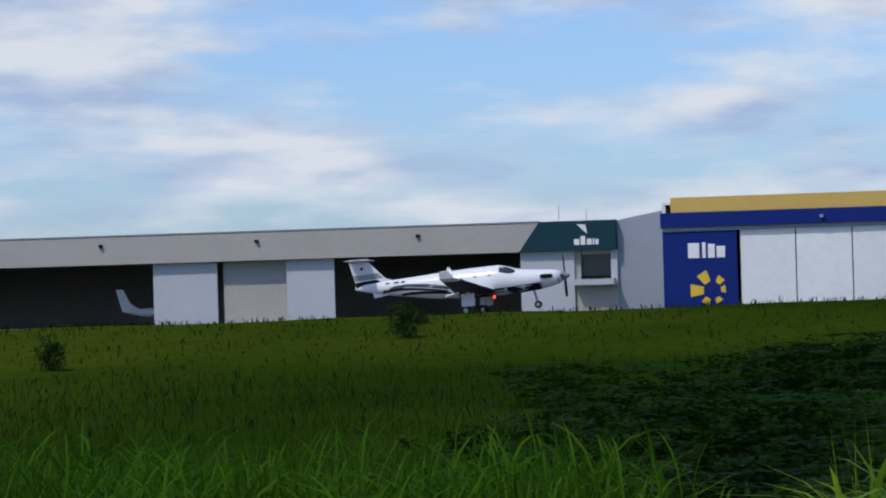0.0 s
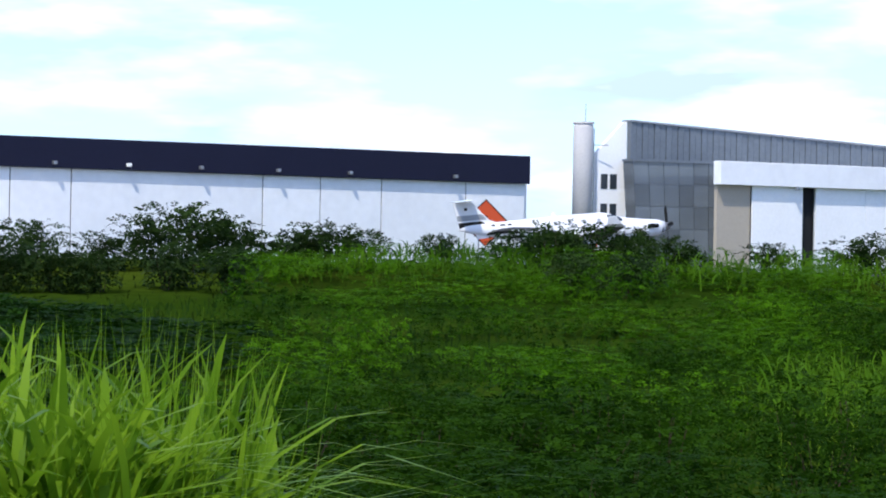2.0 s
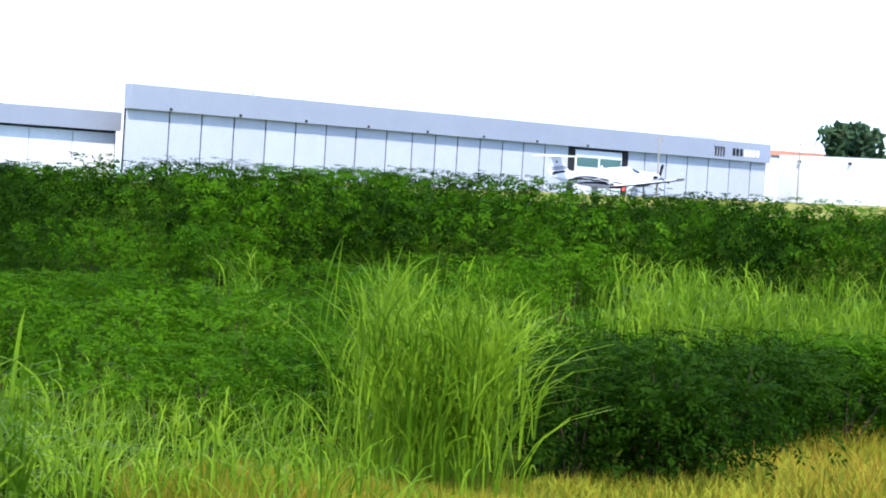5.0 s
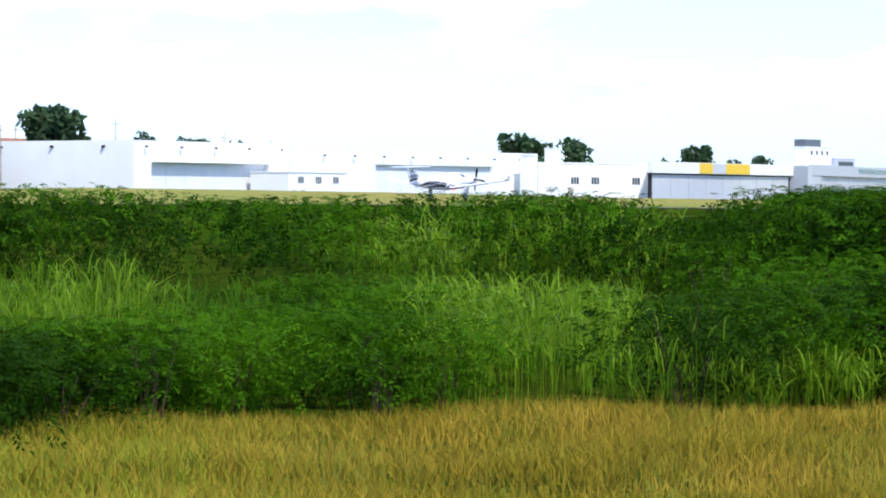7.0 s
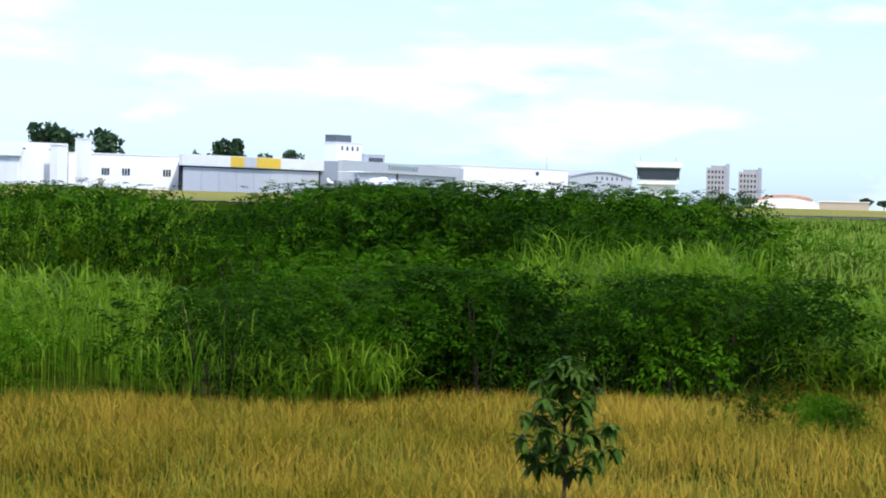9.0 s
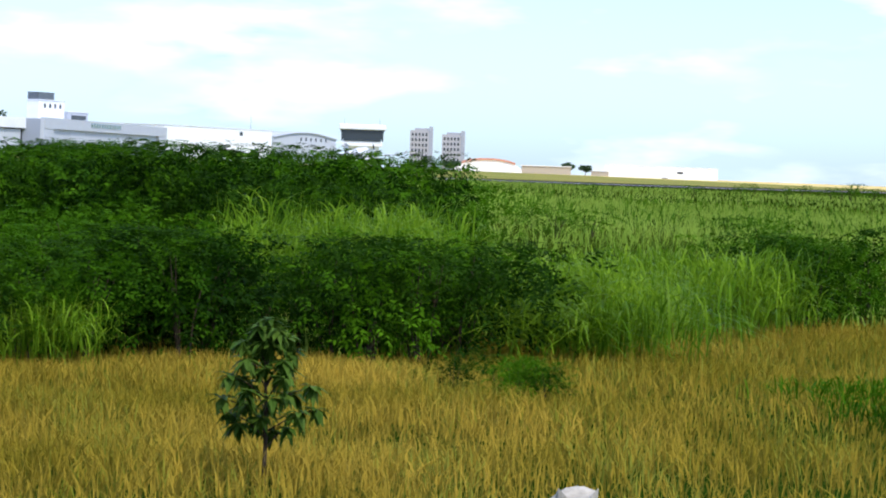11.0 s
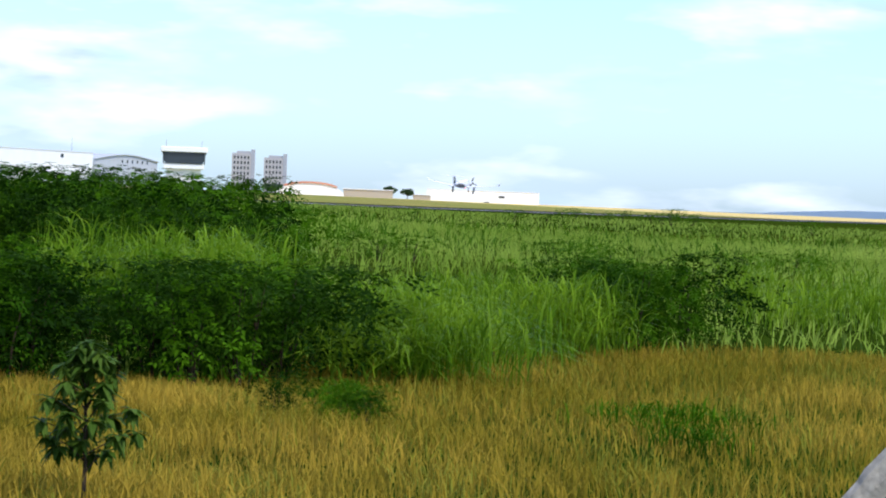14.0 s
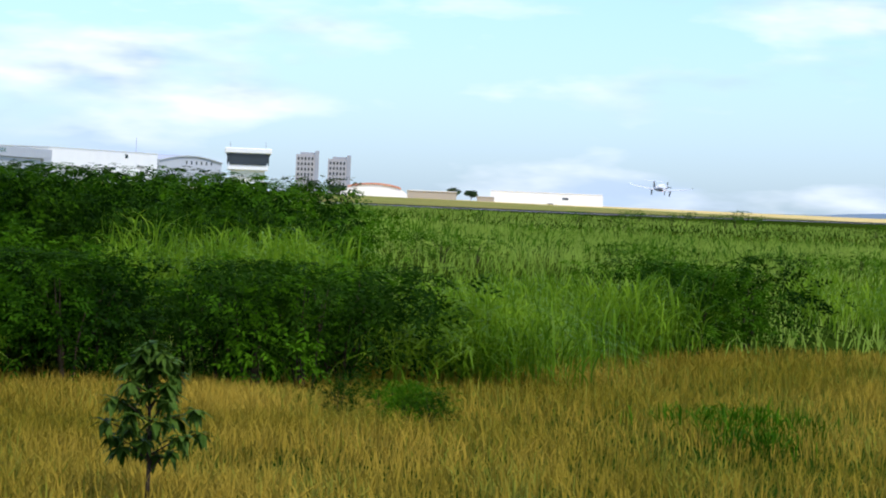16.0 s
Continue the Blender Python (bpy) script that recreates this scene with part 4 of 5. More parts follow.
def aircraft():
    t = thing("turboprop_aircraft", pose(-52, 206, 1.6), "white single-engine turboprop aircraft with grey and black swooshes", "aircraft")
    bm = bmesh.new()
    rings = [[bm.verts.new(hull(h[0], 360 * k / 24)) for k in range(24)] for h in HULL]
    for r, q in zip(rings, rings[1:]):
        for k in range(24):
            bm.faces.new((r[k], r[(k + 1) % 24], q[(k + 1) % 24], q[k]))
    bm.faces.new(rings[0])
    bm.faces.new(rings[-1][::-1])
    bmesh.ops.recalc_face_normals(bm, faces=list(bm.faces))
    body = part("fuselage", bm, M_GLOSSWHITE, t, smooth=True)
    part("belly_stripe", skin_patch([(5.3, -70, -14), (4.0, -80, -18), (2.4, -86, -26), (0.5, -88, -34), (-1.0, -89, -52), (-2.2, -89, -80)]), M_BLACK, body, "black belly stripe")
    part("swoosh", skin_patch([(-6.2, -42, -22), (-5.5, -12, 8), (-4.6, 2, 20), (-3.4, -4, 14), (-2.0, -16, -2), (-0.6, -30, -20), (0.6, -40, -34)]), M_SWOOSH, body, "charcoal-grey swoosh")
    part("swoosh", skin_patch([(-6.3, -58, -36), (-5.7, -34, -10), (-5.0, -20, -2), (-4.0, -16, -4), (-2.6, -24, -14), (-1.0, -38, -31)], 0.016), M_BLACK, body, "thin black swoosh")
    part("swoosh", skin_patch([(-5.0, -66, -46), (-4.4, -48, -28), (-3.4, -38, -22), (-2.2, -38, -26), (-0.8, -50, -40)], 0.016), M_BLACK, body, "thin black swoosh")
    for k in range(4):
        x = 0.95 - 0.95 * k
        for s in (1, -1):
            part("cabin_window", skin_patch([(x - 0.13, 20, 36), (x, 18, 39), (x + 0.13, 20, 36)], sides=(s,)), M_SILVER, body)
    for s in (1, -1):
        part("windscreen", skin_patch([(1.55, 34, 62), (1.95, 30, 74), (2.3, 34, 70), (2.55, 42, 58)], sides=(s,)), M_GLASSDARK, body)
    for s in (1, -1):
        part("registration_bar", skin_patch([(-6.0, 30, 46), (-5.75, 30, 46)], 0.014, (s,)), M_BLACK, body)
    for s in (1, -1):
        part("registration_bar", skin_patch([(-5.45, 30, 44), (-5.1, 30, 44)], 0.014, (s,)), M_BLACK, body)
    for s in (1, -1):
        part("registration_bar", skin_patch([(-4.95, 30, 44), (-4.7, 30, 44)], 0.014, (s,)), M_BLACK, body)
    part("exhaust", tube([(4.9, -0.42, 1.95), (4.45, -0.66, 1.98), (4.2, -0.74, 1.97)], [0.13, 0.14, 0.12], 10), M_BLACK, t)
    part("exhaust", tube([(4.9, 0.42, 1.95), (4.45, 0.66, 1.98), (4.2, 0.74, 1.97)], [0.13, 0.14, 0.12], 10), M_BLACK, t)
    for s in (1, -1):
        wing = part("wing", blade_surface([(1.15, s * 0.3, 1.32, 2.45, 0.20), (1.05, s * 2.6, 1.55, 2.1, 0.17), (0.75, s * 7.5, 2.12, 1.2, 0.09)]), M_GLOSSWHITE, t)
        # Black layer paints in the shade on the wing's lower face.
        part("underside", blade_surface([(1.15, s * 0.3, 1.32, 2.45, 0.20), (1.05, s * 2.6, 1.55, 2.1, 0.17), (0.75, s * 7.5, 2.12, 1.2, 0.09)], low=True), M_BLACK, wing, "black layer below the wing standing in for its shade")
        part("winglet", blade_surface([(0.75, s * 7.5, 2.12, 1.2, 0.09), (0.45, s * 7.95, 2.3, 0.95, 0.05), (0.1, s * 8.1, 2.75, 0.55, 0.03)]), M_GLOSSWHITE, wing)
        part("deicing_boot", tube([(1.1, s * 0.9, 1.38), (1.03, s * 2.6, 1.56), (0.74, s * 7.5, 2.12)], [0.12, 0.11, 0.06], 8), M_BLACK, wing, "black rubber leading edge")
        part("flap_fairing", tube([(-0.6, s * 2.9, 1.45), (-1.5, s * 2.9, 1.32)], [0.1, 0.05], 8), M_GLOSSWHITE, wing)
        leg = part("main_gear_leg", tube([(-0.2, s * 2.2, 1.45), (-0.25, s * 2.25, 0.75), (-0.4, s * 2.3, 0.32)], [0.11, 0.09, 0.07], 8), M_GLOSSWHITE, t)
        part("gear_door", box(-0.6, 0.25, s * 2.45 - 0.02, s * 2.45 + 0.02, 0.55, 1.35), M_GLOSSWHITE, leg)
        wheel_mesh(-0.4, s * 2.3, 0.32, 0.32, 0.11, leg)
    leg = part("nose_gear_leg", tube([(3.55, 0, 1.25), (3.75, 0, 0.25)], [0.08, 0.06], 8), M_STEEL, t)
    wheel_mesh(3.75, 0.0, 0.24, 0.24, 0.09, leg)
    fin = part("fin", prism([(-5.2, 2.62), (-6.1, 2.98), (-7.15, 4.15), (-8.35, 4.15), (-8.0, 2.45)], -0.07, 0.07), M_GLOSSWHITE, t)
    part("fin_stripe", prism([(-6.2, 3.0), (-6.55, 3.35), (-8.15, 3.3), (-8.1, 2.95)], -0.08, 0.08), M_SILVER, fin, "grey fin stripe")
    part("fin_stripe", prism([(-6.3, 2.72), (-6.6, 2.92), (-8.07, 2.85), (-8.02, 2.5)], -0.085, 0.085), M_BLACK, fin, "black fin stripe")
    part("fin_emblem", box(-7.65, -7.45, -0.08, 0.08, 3.62, 3.8), M_BLACK, fin)
    part("tailplane", blade_surface([(-7.3, -2.6, 4.22, 0.75, 0.04), (-6.95, 0, 4.22, 1.35, 0.09), (-7.3, 2.6, 4.22, 0.75, 0.04)]), M_GLOSSWHITE, t)
    part("ventral_fin", prism([(-5.6, 1.9), (-6.9, 1.75), (-7.0, 2.2), (-5.6, 2.05)], -0.03, 0.03), M_GLOSSWHITE, t)
    part("dorsal_antenna", prism([(-1.6, 2.9), (-2.0, 2.9), (-1.95, 3.2), (-1.8, 3.2)], -0.02, 0.02), M_GLOSSWHITE, t)
    part("beacon", tube([(0.95, 0, 1.12), (0.95, 0, 0.93)], [0.11, 0.06], 8), M_EMIT, t, "red flashing beacon under the belly")
    prop = part("propeller", tube([(0, 0, 0), (0.25, 0, 0), (0.48, 0, 0)], [0.3, 0.22, 0.03], 16), M_STEEL, t, "polished spinner with four dark blades")
    prop.matrix_basis = pose(5.47, 0, 1.86)
    for k in range(4):
        bm = bmesh.new()
        for sgn in (0,):
            pts = [(0.12, -0.06), (0.5, -0.11), (1.0, -0.12), (1.32, -0.07), (1.32, 0.05), (1.0, 0.1), (0.5, 0.09), (0.12, 0.06)]
            a = math.tau * k / 4
            front = [bm.verts.new((0.2 + 0.05 * q / 0.1, math.cos(a) * r - math.sin(a) * q, math.sin(a) * r + math.cos(a) * q)) for r, q in pts]
            back = [bm.verts.new((v.co.x - 0.04, v.co.y, v.co.z)) for v in front]
            bm.faces.new(front)
            bm.faces.new(back[::-1])
            for i in range(8):
                bm.faces.new((front[i], back[i], back[(i + 1) % 8], front[(i + 1) % 8]))
        bmesh.ops.recalc_face_normals(bm, faces=list(bm.faces))
        part("propeller_blade", bm, M_BLACK, prop)
    return t, prop


def parked_plane():
    x, y, _ = polar(-19.2, 326)
    g = H(x, y) + 0.1
    t = thing("parked_light_aircraft", pose(x, y, g, 0, 0, 14), "small white light aircraft parked inside the open hangar", "aircraft")
    part("fuselage", tube([(-3.2, 0, 1.5), (-1.5, 0, 1.3), (0.5, 0, 1.3), (2, 0, 1.2), (2.6, 0, 1.15)], [0.1, 0.4, 0.6, 0.5, 0.25], 14), M_GLOSSWHITE, t, smooth=True)
    part("fin", prism([(-1.6, 1.6), (-2.6, 2.2), (-3.3, 3.6), (-4.0, 3.6), (-3.4, 1.4)], -0.05, 0.05), M_GLOSSWHITE, t)
    part("wing", blade_surface([(0.9, -4.6, 1.1, 1.2, 0.06), (1.0, 0, 0.95, 1.6, 0.1), (0.9, 4.6, 1.1, 1.2, 0.06)]), M_GLOSSWHITE, t)
    for s in (-1, 1):
        wheel_mesh(0.3, s * 1.2, 0.25, 0.25, 0.08, t)
    part("propeller", tube([(2.7, -0.2, 0.5), (2.7, 0.2, 1.8)], [0.06, 0.06], 6), M_BLACK, t)
    part("gear_leg", tube([(0.3, -1.2, 0.25), (0.3, 0, 1.0), (0.3, 1.2, 0.25)], [0.05, 0.07, 0.05], 6), M_STEEL, t)


plane, propeller = aircraft()
parked_plane()

# ---- plants ----
rng = np.random.default_rng(7)


def sector(n, az0, az1, d0, d1):
    """n places spread evenly over a sector; d0 and d1 may depend on the bearing."""
    az = rng.uniform(az0, az1, n)
    lo = d0(az) if callable(d0) else np.full(n, float(d0))
    hi = d1(az) if callable(d1) else np.full(n, float(d1))
    d = np.sqrt(rng.uniform(0, 1, n) * (hi ** 2 - lo ** 2) + lo ** 2)
    a = np.radians(az)
    return d * np.sin(a), d * np.cos(a)


def blades(x, y, h, w, lean, segs=2, bow=0.3, heading=None, z=None):
    """Curved tapering grass blades, one strip each."""
    n = len(x)
    z = ground_height(x, y) - 0.03 if z is None else z
    phi = rng.uniform(0, math.tau, n) if heading is None else heading
    face = phi + math.pi / 2 + rng.normal(0, 0.5, n)
    V = np.empty((n, 2 * segs + 1, 3))
    for k in range(segs + 1):
        s = k / segs
        off = lean * h * s ** 2
        zz = z + h * (s - bow * lean * s ** 3)
        cx, cy = x + off * np.cos(phi), y + off * np.sin(phi)
        hw = 0.5 * w * (1 - s) ** 0.6 * (0.55 + 0.9 * s) * 1.3
        if k == segs:
            V[:, 2 * k] = np.stack([cx, cy, zz], -1)
        else:
            V[:, 2 * k] = np.stack([cx - hw * np.cos(face), cy - hw * np.sin(face), zz], -1)
            V[:, 2 * k + 1] = np.stack([cx + hw * np.cos(face), cy + hw * np.sin(face), zz], -1)
    base = (np.arange(n) * (2 * segs + 1))[:, None]
    F = []
    for k in range(segs - 1):
        F.append(np.concatenate([base + 2 * k, base + 2 * k + 1, base + 2 * k + 3, base + 2 * k + 2], 1))
    tip = np.concatenate([base + 2 * segs - 2, base + 2 * segs - 1, base + 2 * segs], 1)
    return V.reshape(-1, 3), F, tip


def facing_out(V, q):
    """Turns the faces that look away from the path side of the field."""
    n = np.cross(V[q[:, 1]] - V[q[:, 0]], V[q[:, 2]] - V[q[:, 0]])
    back = (n[:, :2] * V[q[:, 0], :2]).sum(1) > 0
    return np.where(back[:, None], q[:, ::-1], q)


def grass(name, pieces, mat, label, even=False):
    verts, faces, at = [], [], 0
    for V, F, tip in pieces:
        if even:
            tip, F = facing_out(V, tip), [facing_out(V, q) for q in F]
        verts.append(V)
        for q in F:
            faces += (q + at).tolist()
        faces += (tip + at).tolist()
        at += len(V)
    me = bpy.data.meshes.new(name)
    me.from_pydata(np.concatenate(verts).tolist(), [], faces)
    me.materials.append(mat)
    me.polygons.foreach_set("use_smooth", [True] * len(me.polygons))
    if even:
        soft_shading(me, np.tile((-0.2, -0.3, 0.93), (at, 1)))
    return tagged(new(name, me), label, "grass", kind="stuff")


def clumped(n, az0, az1, d0, d1, clumps, spread):
    cx, cy = sector(clumps, az0, az1, d0, d1)
    k = rng.integers(0, clumps, n)
    return cx[k] + rng.normal(0, spread, n), cy[k] + rng.normal(0, spread, n), k


EDGE = lambda az: np.interp(az, (40, 45, 48, 50.6, 55, 60, 64, 70, 72.3, 77, 86, 95), (26, 27.5, 31, 36.5, 38, 40, 41.5, 43.5, 49, 57, 62, 62))


def tall_stand(n, az0, az1, d0, d1, clumps, height, width=0.04, spread=0.28, lean=0.75, stalks=10):
    """Rank tall grass in clumps: leaves that arch and droop from upright culms, and a few straight stalks."""
    x, y, k = clumped(n, az0, az1, d0, d1, clumps, spread)
    size = rng.uniform(0.62, 1.08, clumps)[k]
    up = rng.uniform(0.0, 0.72, n) ** 0.8
    z = ground_height(x, y) - 0.03 + height * size * up
    out = [blades(x, y, height * size * (1.0 - up) * rng.uniform(0.55, 1.1, n) + 0.12, width * rng.uniform(0.6, 1.25, n), lean * rng.uniform(0.3, 2.1, n), 5, 0.47, z=z)]
    if not stalks:
        return out
    m = n // stalks
    x, y, k = clumped(m, az0, az1, d0, d1, clumps, spread)
    out.append(blades(x, y, height * rng.uniform(0.85, 1.12, m), np.full(m, width * 0.4), rng.uniform(0, 0.2, m), 3, 0.1))
    return out


def fields():
    n = 116000
    x, y = sector(n, 38, 86, 24.5, lambda a: EDGE(a) + 3)
    az = np.degrees(np.arctan2(x, y))
    dry = np.clip(0.88 + 0.3 * np.sin(az * 1.7 + x * 0.3) * np.sin(y * 0.55), 0.2, 1.0) * np.interp(az, (38, 45, 49, 54, 57, 86), (0.1, 0.15, 0.3, 0.7, 1, 1))
    pick = rng.uniform(0, 1, n) < dry
    h = rng.uniform(0.22, 0.5, n) * (0.8 + 0.3 * np.sin(x * 0.8) * np.sin(y * 0.7))
    w = rng.uniform(0.010, 0.019, n)
    lean = rng.uniform(0.1, 0.9, n)
    grass("dry_grass", [blades(x[pick], y[pick], h[pick], w[pick], lean[pick], 2)], L_DRY, "dry straw-coloured meadow grass")
    for name, mat, g, label in (("short_green_grass", L_PALE, ~pick & (az > 54), "short green meadow grass among the straw"),
                                ("fresh_meadow_grass", L_FRESH, ~pick & (az <= 54), "fresh yellow-green meadow grass before the shrubs")):
        grass(name, [blades(x[g], y[g], h[g] * 0.9, w[g] * 1.2, lean[g], 2)], mat, label)
    # the bank below the airfield
    n = 26000
    x, y = sector(n, -28, 16, 62, 150)
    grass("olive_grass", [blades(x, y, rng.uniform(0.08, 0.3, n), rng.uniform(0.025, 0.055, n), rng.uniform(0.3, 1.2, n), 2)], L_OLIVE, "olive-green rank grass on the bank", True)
    n = 30000
    x, y = sector(n, -28, 39, 22, 80)
    grass("bank_grass", [blades(x, y, rng.uniform(0.15, 0.5, n), rng.uniform(0.015, 0.035, n), rng.uniform(0.2, 0.9, n), 2)], L_HOLLOW, "green grass in the hollow, its shade put into the colour", True)
    # the open ground towards the east
    n = 40000
    x, y = sector(n, 65, 92, lambda a: EDGE(a) + 2, 230)
    grass("eastern_grass", [blades(x, y, rng.uniform(0.35, 0.8, n), rng.uniform(0.025, 0.055, n), rng.uniform(0.3, 1.1, n), 2)], L_FIELD, "green waving grass across the open field", True)
    n = 16000
    x, y = sector(n, 67, 92, 230, 560)
    grass("far_field_grass", [blades(x, y, rng.uniform(0.3, 0.7, n), rng.uniform(0.06, 0.16, n), rng.uniform(0.3, 1.0, n), 2)], L_FIELD, "pale green grass beside the runway", True)
    grass("meadow_grass", tall_stand(7000, -27, -11.9, 20, 27, 150, 1.9, 0.026, 0.45), L_MID, "dense green tall grass on the near bank")
    stands = (tall_stand(320, -13.4, -10.2, 12, 14, 14, 1.5, 0.026)
              + tall_stand(4600, -6.7, 1.7, 12.5, 15.5, 34, 2.1, 0.033, 0.2) + tall_stand(6200, 3.4, 8.0, 11.5, 14.5, 42, 2.3, 0.042, 0.18, 0.6))
    grass("tall_grass", stands, L_TALL, "tall bright green guinea grass with arching blades")
    stands = (tall_stand(1300, 42.2, 44.2, 28, 30, 9, 2.05, 0.024, 0.2, 0.5) + tall_stand(1500, 35.5, 42.8, 25, 36, 60, 0.8, 0.02, 0.4) + tall_stand(500, 33.2, 36.5, 20, 22, 9, 1.75, 0.03)
              + tall_stand(500, 19, 31, 34, 44, 16, 1.3, 0.03) + tall_stand(1700, 46.3, 52.2, 50, 58, 34, 1.5, 0.03, 0.35, 0.6) + tall_stand(500, 39.5, 46, 44, 56, 16, 1.4, 0.03)
              + tall_stand(1900, 56.3, 60.2, 43, 52, 26, 1.6, 0.03) + tall_stand(900, 61.6, 63.8, 42, 44.5, 12, 1.15, 0.022) + tall_stand(160, 59.6, 61.6, 41, 44, 8, 1.3, 0.024, 0.3, 0.5)
              + tall_stand(1100, 56, 60.5, 66, 72, 40, 1.9, 0.04, 0.5)
              + tall_stand(1500, 71.3, 73.9, 46, 50, 13, 1.55, 0.032, 0.35, 1.1) + tall_stand(1500, 72.5, 75.0, 51, 60, 22, 1.5, 0.035, 0.5) + tall_stand(900, 74.4, 76, 55, 58, 14, 1.5, 0.035)
              + tall_stand(1700, 78, 84, 68, 80, 40, 1.4, 0.035) + tall_stand(2600, 66.3, 70.3, 55, 63, 46, 1.9, 0.04))
    grass("bright_grass_stands", stands, L_TALL, "bright green stands of tall grass between the shrubs")
    stands = (tall_stand(2600, 9, 24, 86, 98, 130, 1.0, 0.05, 0.7, 1.0, 0) + tall_stand(2200, 24, 34, 86, 98, 90, 1.25, 0.05, 0.7, 1.0, 0) + tall_stand(1500, 18, 31, 46, 60, 50, 1.3, 0.045, 0.4, 1.0, 0))
    grass("crest_grass", stands, L_MID, "rank green grass along the crest of the bank", True)
    grass("horizon_weeds", tall_stand(800, 70.3, 82, 170, 250, 90, 1.0, 0.09, 0.9, 0.75, 0) + tall_stand(700, 70.3, 80, 110, 160, 50, 1.0, 0.06, 0.6, 0.75, 0), L_MID, "rough weeds across the far field", True)
    grass("dry_tussocks", tall_stand(1100, 50, 57, 55, 64, 60, 0.9, 0.03, 0.5, 0.9, 0), L_MID, "half-dry tussocks before the rear thicket", True)
    stands = tall_stand(420, 77.2, 78.4, 36, 38.5, 6, 0.5, 0.02, 0.25) + tall_stand(110, 75.8, 77, 37, 40, 5, 0.4, 0.02, 0.25)
    grass("weed_clumps", stands, L_SHRUB, "low dark green weed clumps in the straw")


def soft_shading(me, normals):
    """Leaves take the rounded shading of the spray that they grow on."""
    layer = me.attributes.new("custom_normal", "FLOAT_VECTOR", "POINT")
    layer.data.foreach_set("vector", np.ascontiguousarray(normals, dtype=np.float32).ravel())


def shrub_mesh(seed, leaves, size, mat, length=0.17, width=0.055, top=0.14):
    """Sprays of narrow leaves round the ends of many twigs, in an uneven dome 1 m high and about 1.3 m wide."""
    r = np.random.default_rng(seed)
    sprays = leaves // 7
    lobes = r.uniform(-0.42, 0.42, (9, 3)) * (1, 1, 0.55) + (0, 0, 0.5)
    k = r.integers(0, 9, sprays)
    v = r.normal(0, 1, (sprays, 3))
    v /= np.linalg.norm(v, axis=1)[:, None]
    c = lobes[k] + v * r.uniform(0.12, 0.34, (sprays, 1)) * (1, 1, 0.85)
    c[:, 2] = np.clip(c[:, 2], 0.02, None)
    rep = np.repeat(np.arange(sprays), 7)
    n = len(rep)
    axis = v * 0.9 + r.normal(0, 0.45, (sprays, 3)) + (0, 0, 0.1)
    axis /= np.linalg.norm(axis, axis=1)[:, None]
    across = np.cross(axis, r.normal(0, 0.5, (sprays, 3)) + (0, 0, 1.0))
    across /= np.linalg.norm(across, axis=1)[:, None]
    j = np.tile(np.arange(7), sprays)
    turn = np.where(j % 2 == 0, 1.0, -1.0)[:, None] * (j < 6)[:, None]
    d = axis[rep] * 0.55 + across[rep] * turn + r.normal(0, 0.2, (n, 3))
    d /= np.linalg.norm(d, axis=1)[:, None]
    side = np.cross(d, np.cross(axis, across)[rep] + r.normal(0, 0.3, (n, 3)))
    side /= np.linalg.norm(side, axis=1)[:, None]
    ln, wd = length / size * r.uniform(0.7, 1.2, (n, 1)), width / size * r.uniform(0.8, 1.25, (n, 1))
    p = c[rep] + axis[rep] * (j / 6.0)[:, None] * (1.9 * length / size)
    p[:, 2] -= 0.5 * (length / size) * (j / 6.0) ** 2
    V = np.stack([p, p + d * ln * 0.45 + side * wd * 0.5, p + d * ln - (0, 0, 0.01), p + d * ln * 0.45 - side * wd * 0.5], 1).reshape(-1, 3)
    V[:, 2] /= np.percentile(V[:, 2], 95)
    over = np.clip(V[:, 2] - 0.86, 0, None)
    V[:, 2] += top * (1 - np.exp(-over / top)) - over
    dome = (c - (0, 0, 0.3)) * (1, 1, 1.2)
    dome /= np.linalg.norm(dome, axis=1)[:, None]
    soft = v * 0.75 + dome * 0.55 + (0, 0, 0.2)
    soft /= np.linalg.norm(soft, axis=1)[:, None]
    soft = np.repeat(soft[rep], 4, 0)
    q = V.reshape(n, 4, 3)
    facing = np.einsum("ij,ij->i", np.cross(q[:, 1] - q[:, 0], q[:, 3] - q[:, 0]), soft[::4])
    q[facing < 0] = q[facing < 0][:, ::-1]
    V = q.reshape(-1, 3)
    me = fast_mesh("foliage", V, np.arange(4 * n).reshape(n, 4), mat)
    soft_shading(me, soft)
    return me, soft


def stem_mesh(seed, name="stem"):
    r = random.Random(seed)
    bm = bmesh.new()
    for k in range(6):
        a, q = r.uniform(0, math.tau), r.uniform(0.08, 0.26)
        tube([(0.03 * math.cos(a), 0.03 * math.sin(a), -0.1), (q * 0.5 * math.cos(a), q * 0.5 * math.sin(a), 0.35), (q * math.cos(a + 0.3), q * math.sin(a + 0.3), r.uniform(0.6, 0.85))],
             [0.008, 0.006, 0.002], 5, bm)
    me = bpy.data.meshes.new(name)
    bm.to_mesh(me)
    bm.free()
    me.materials.append(M_BARK)
    return me


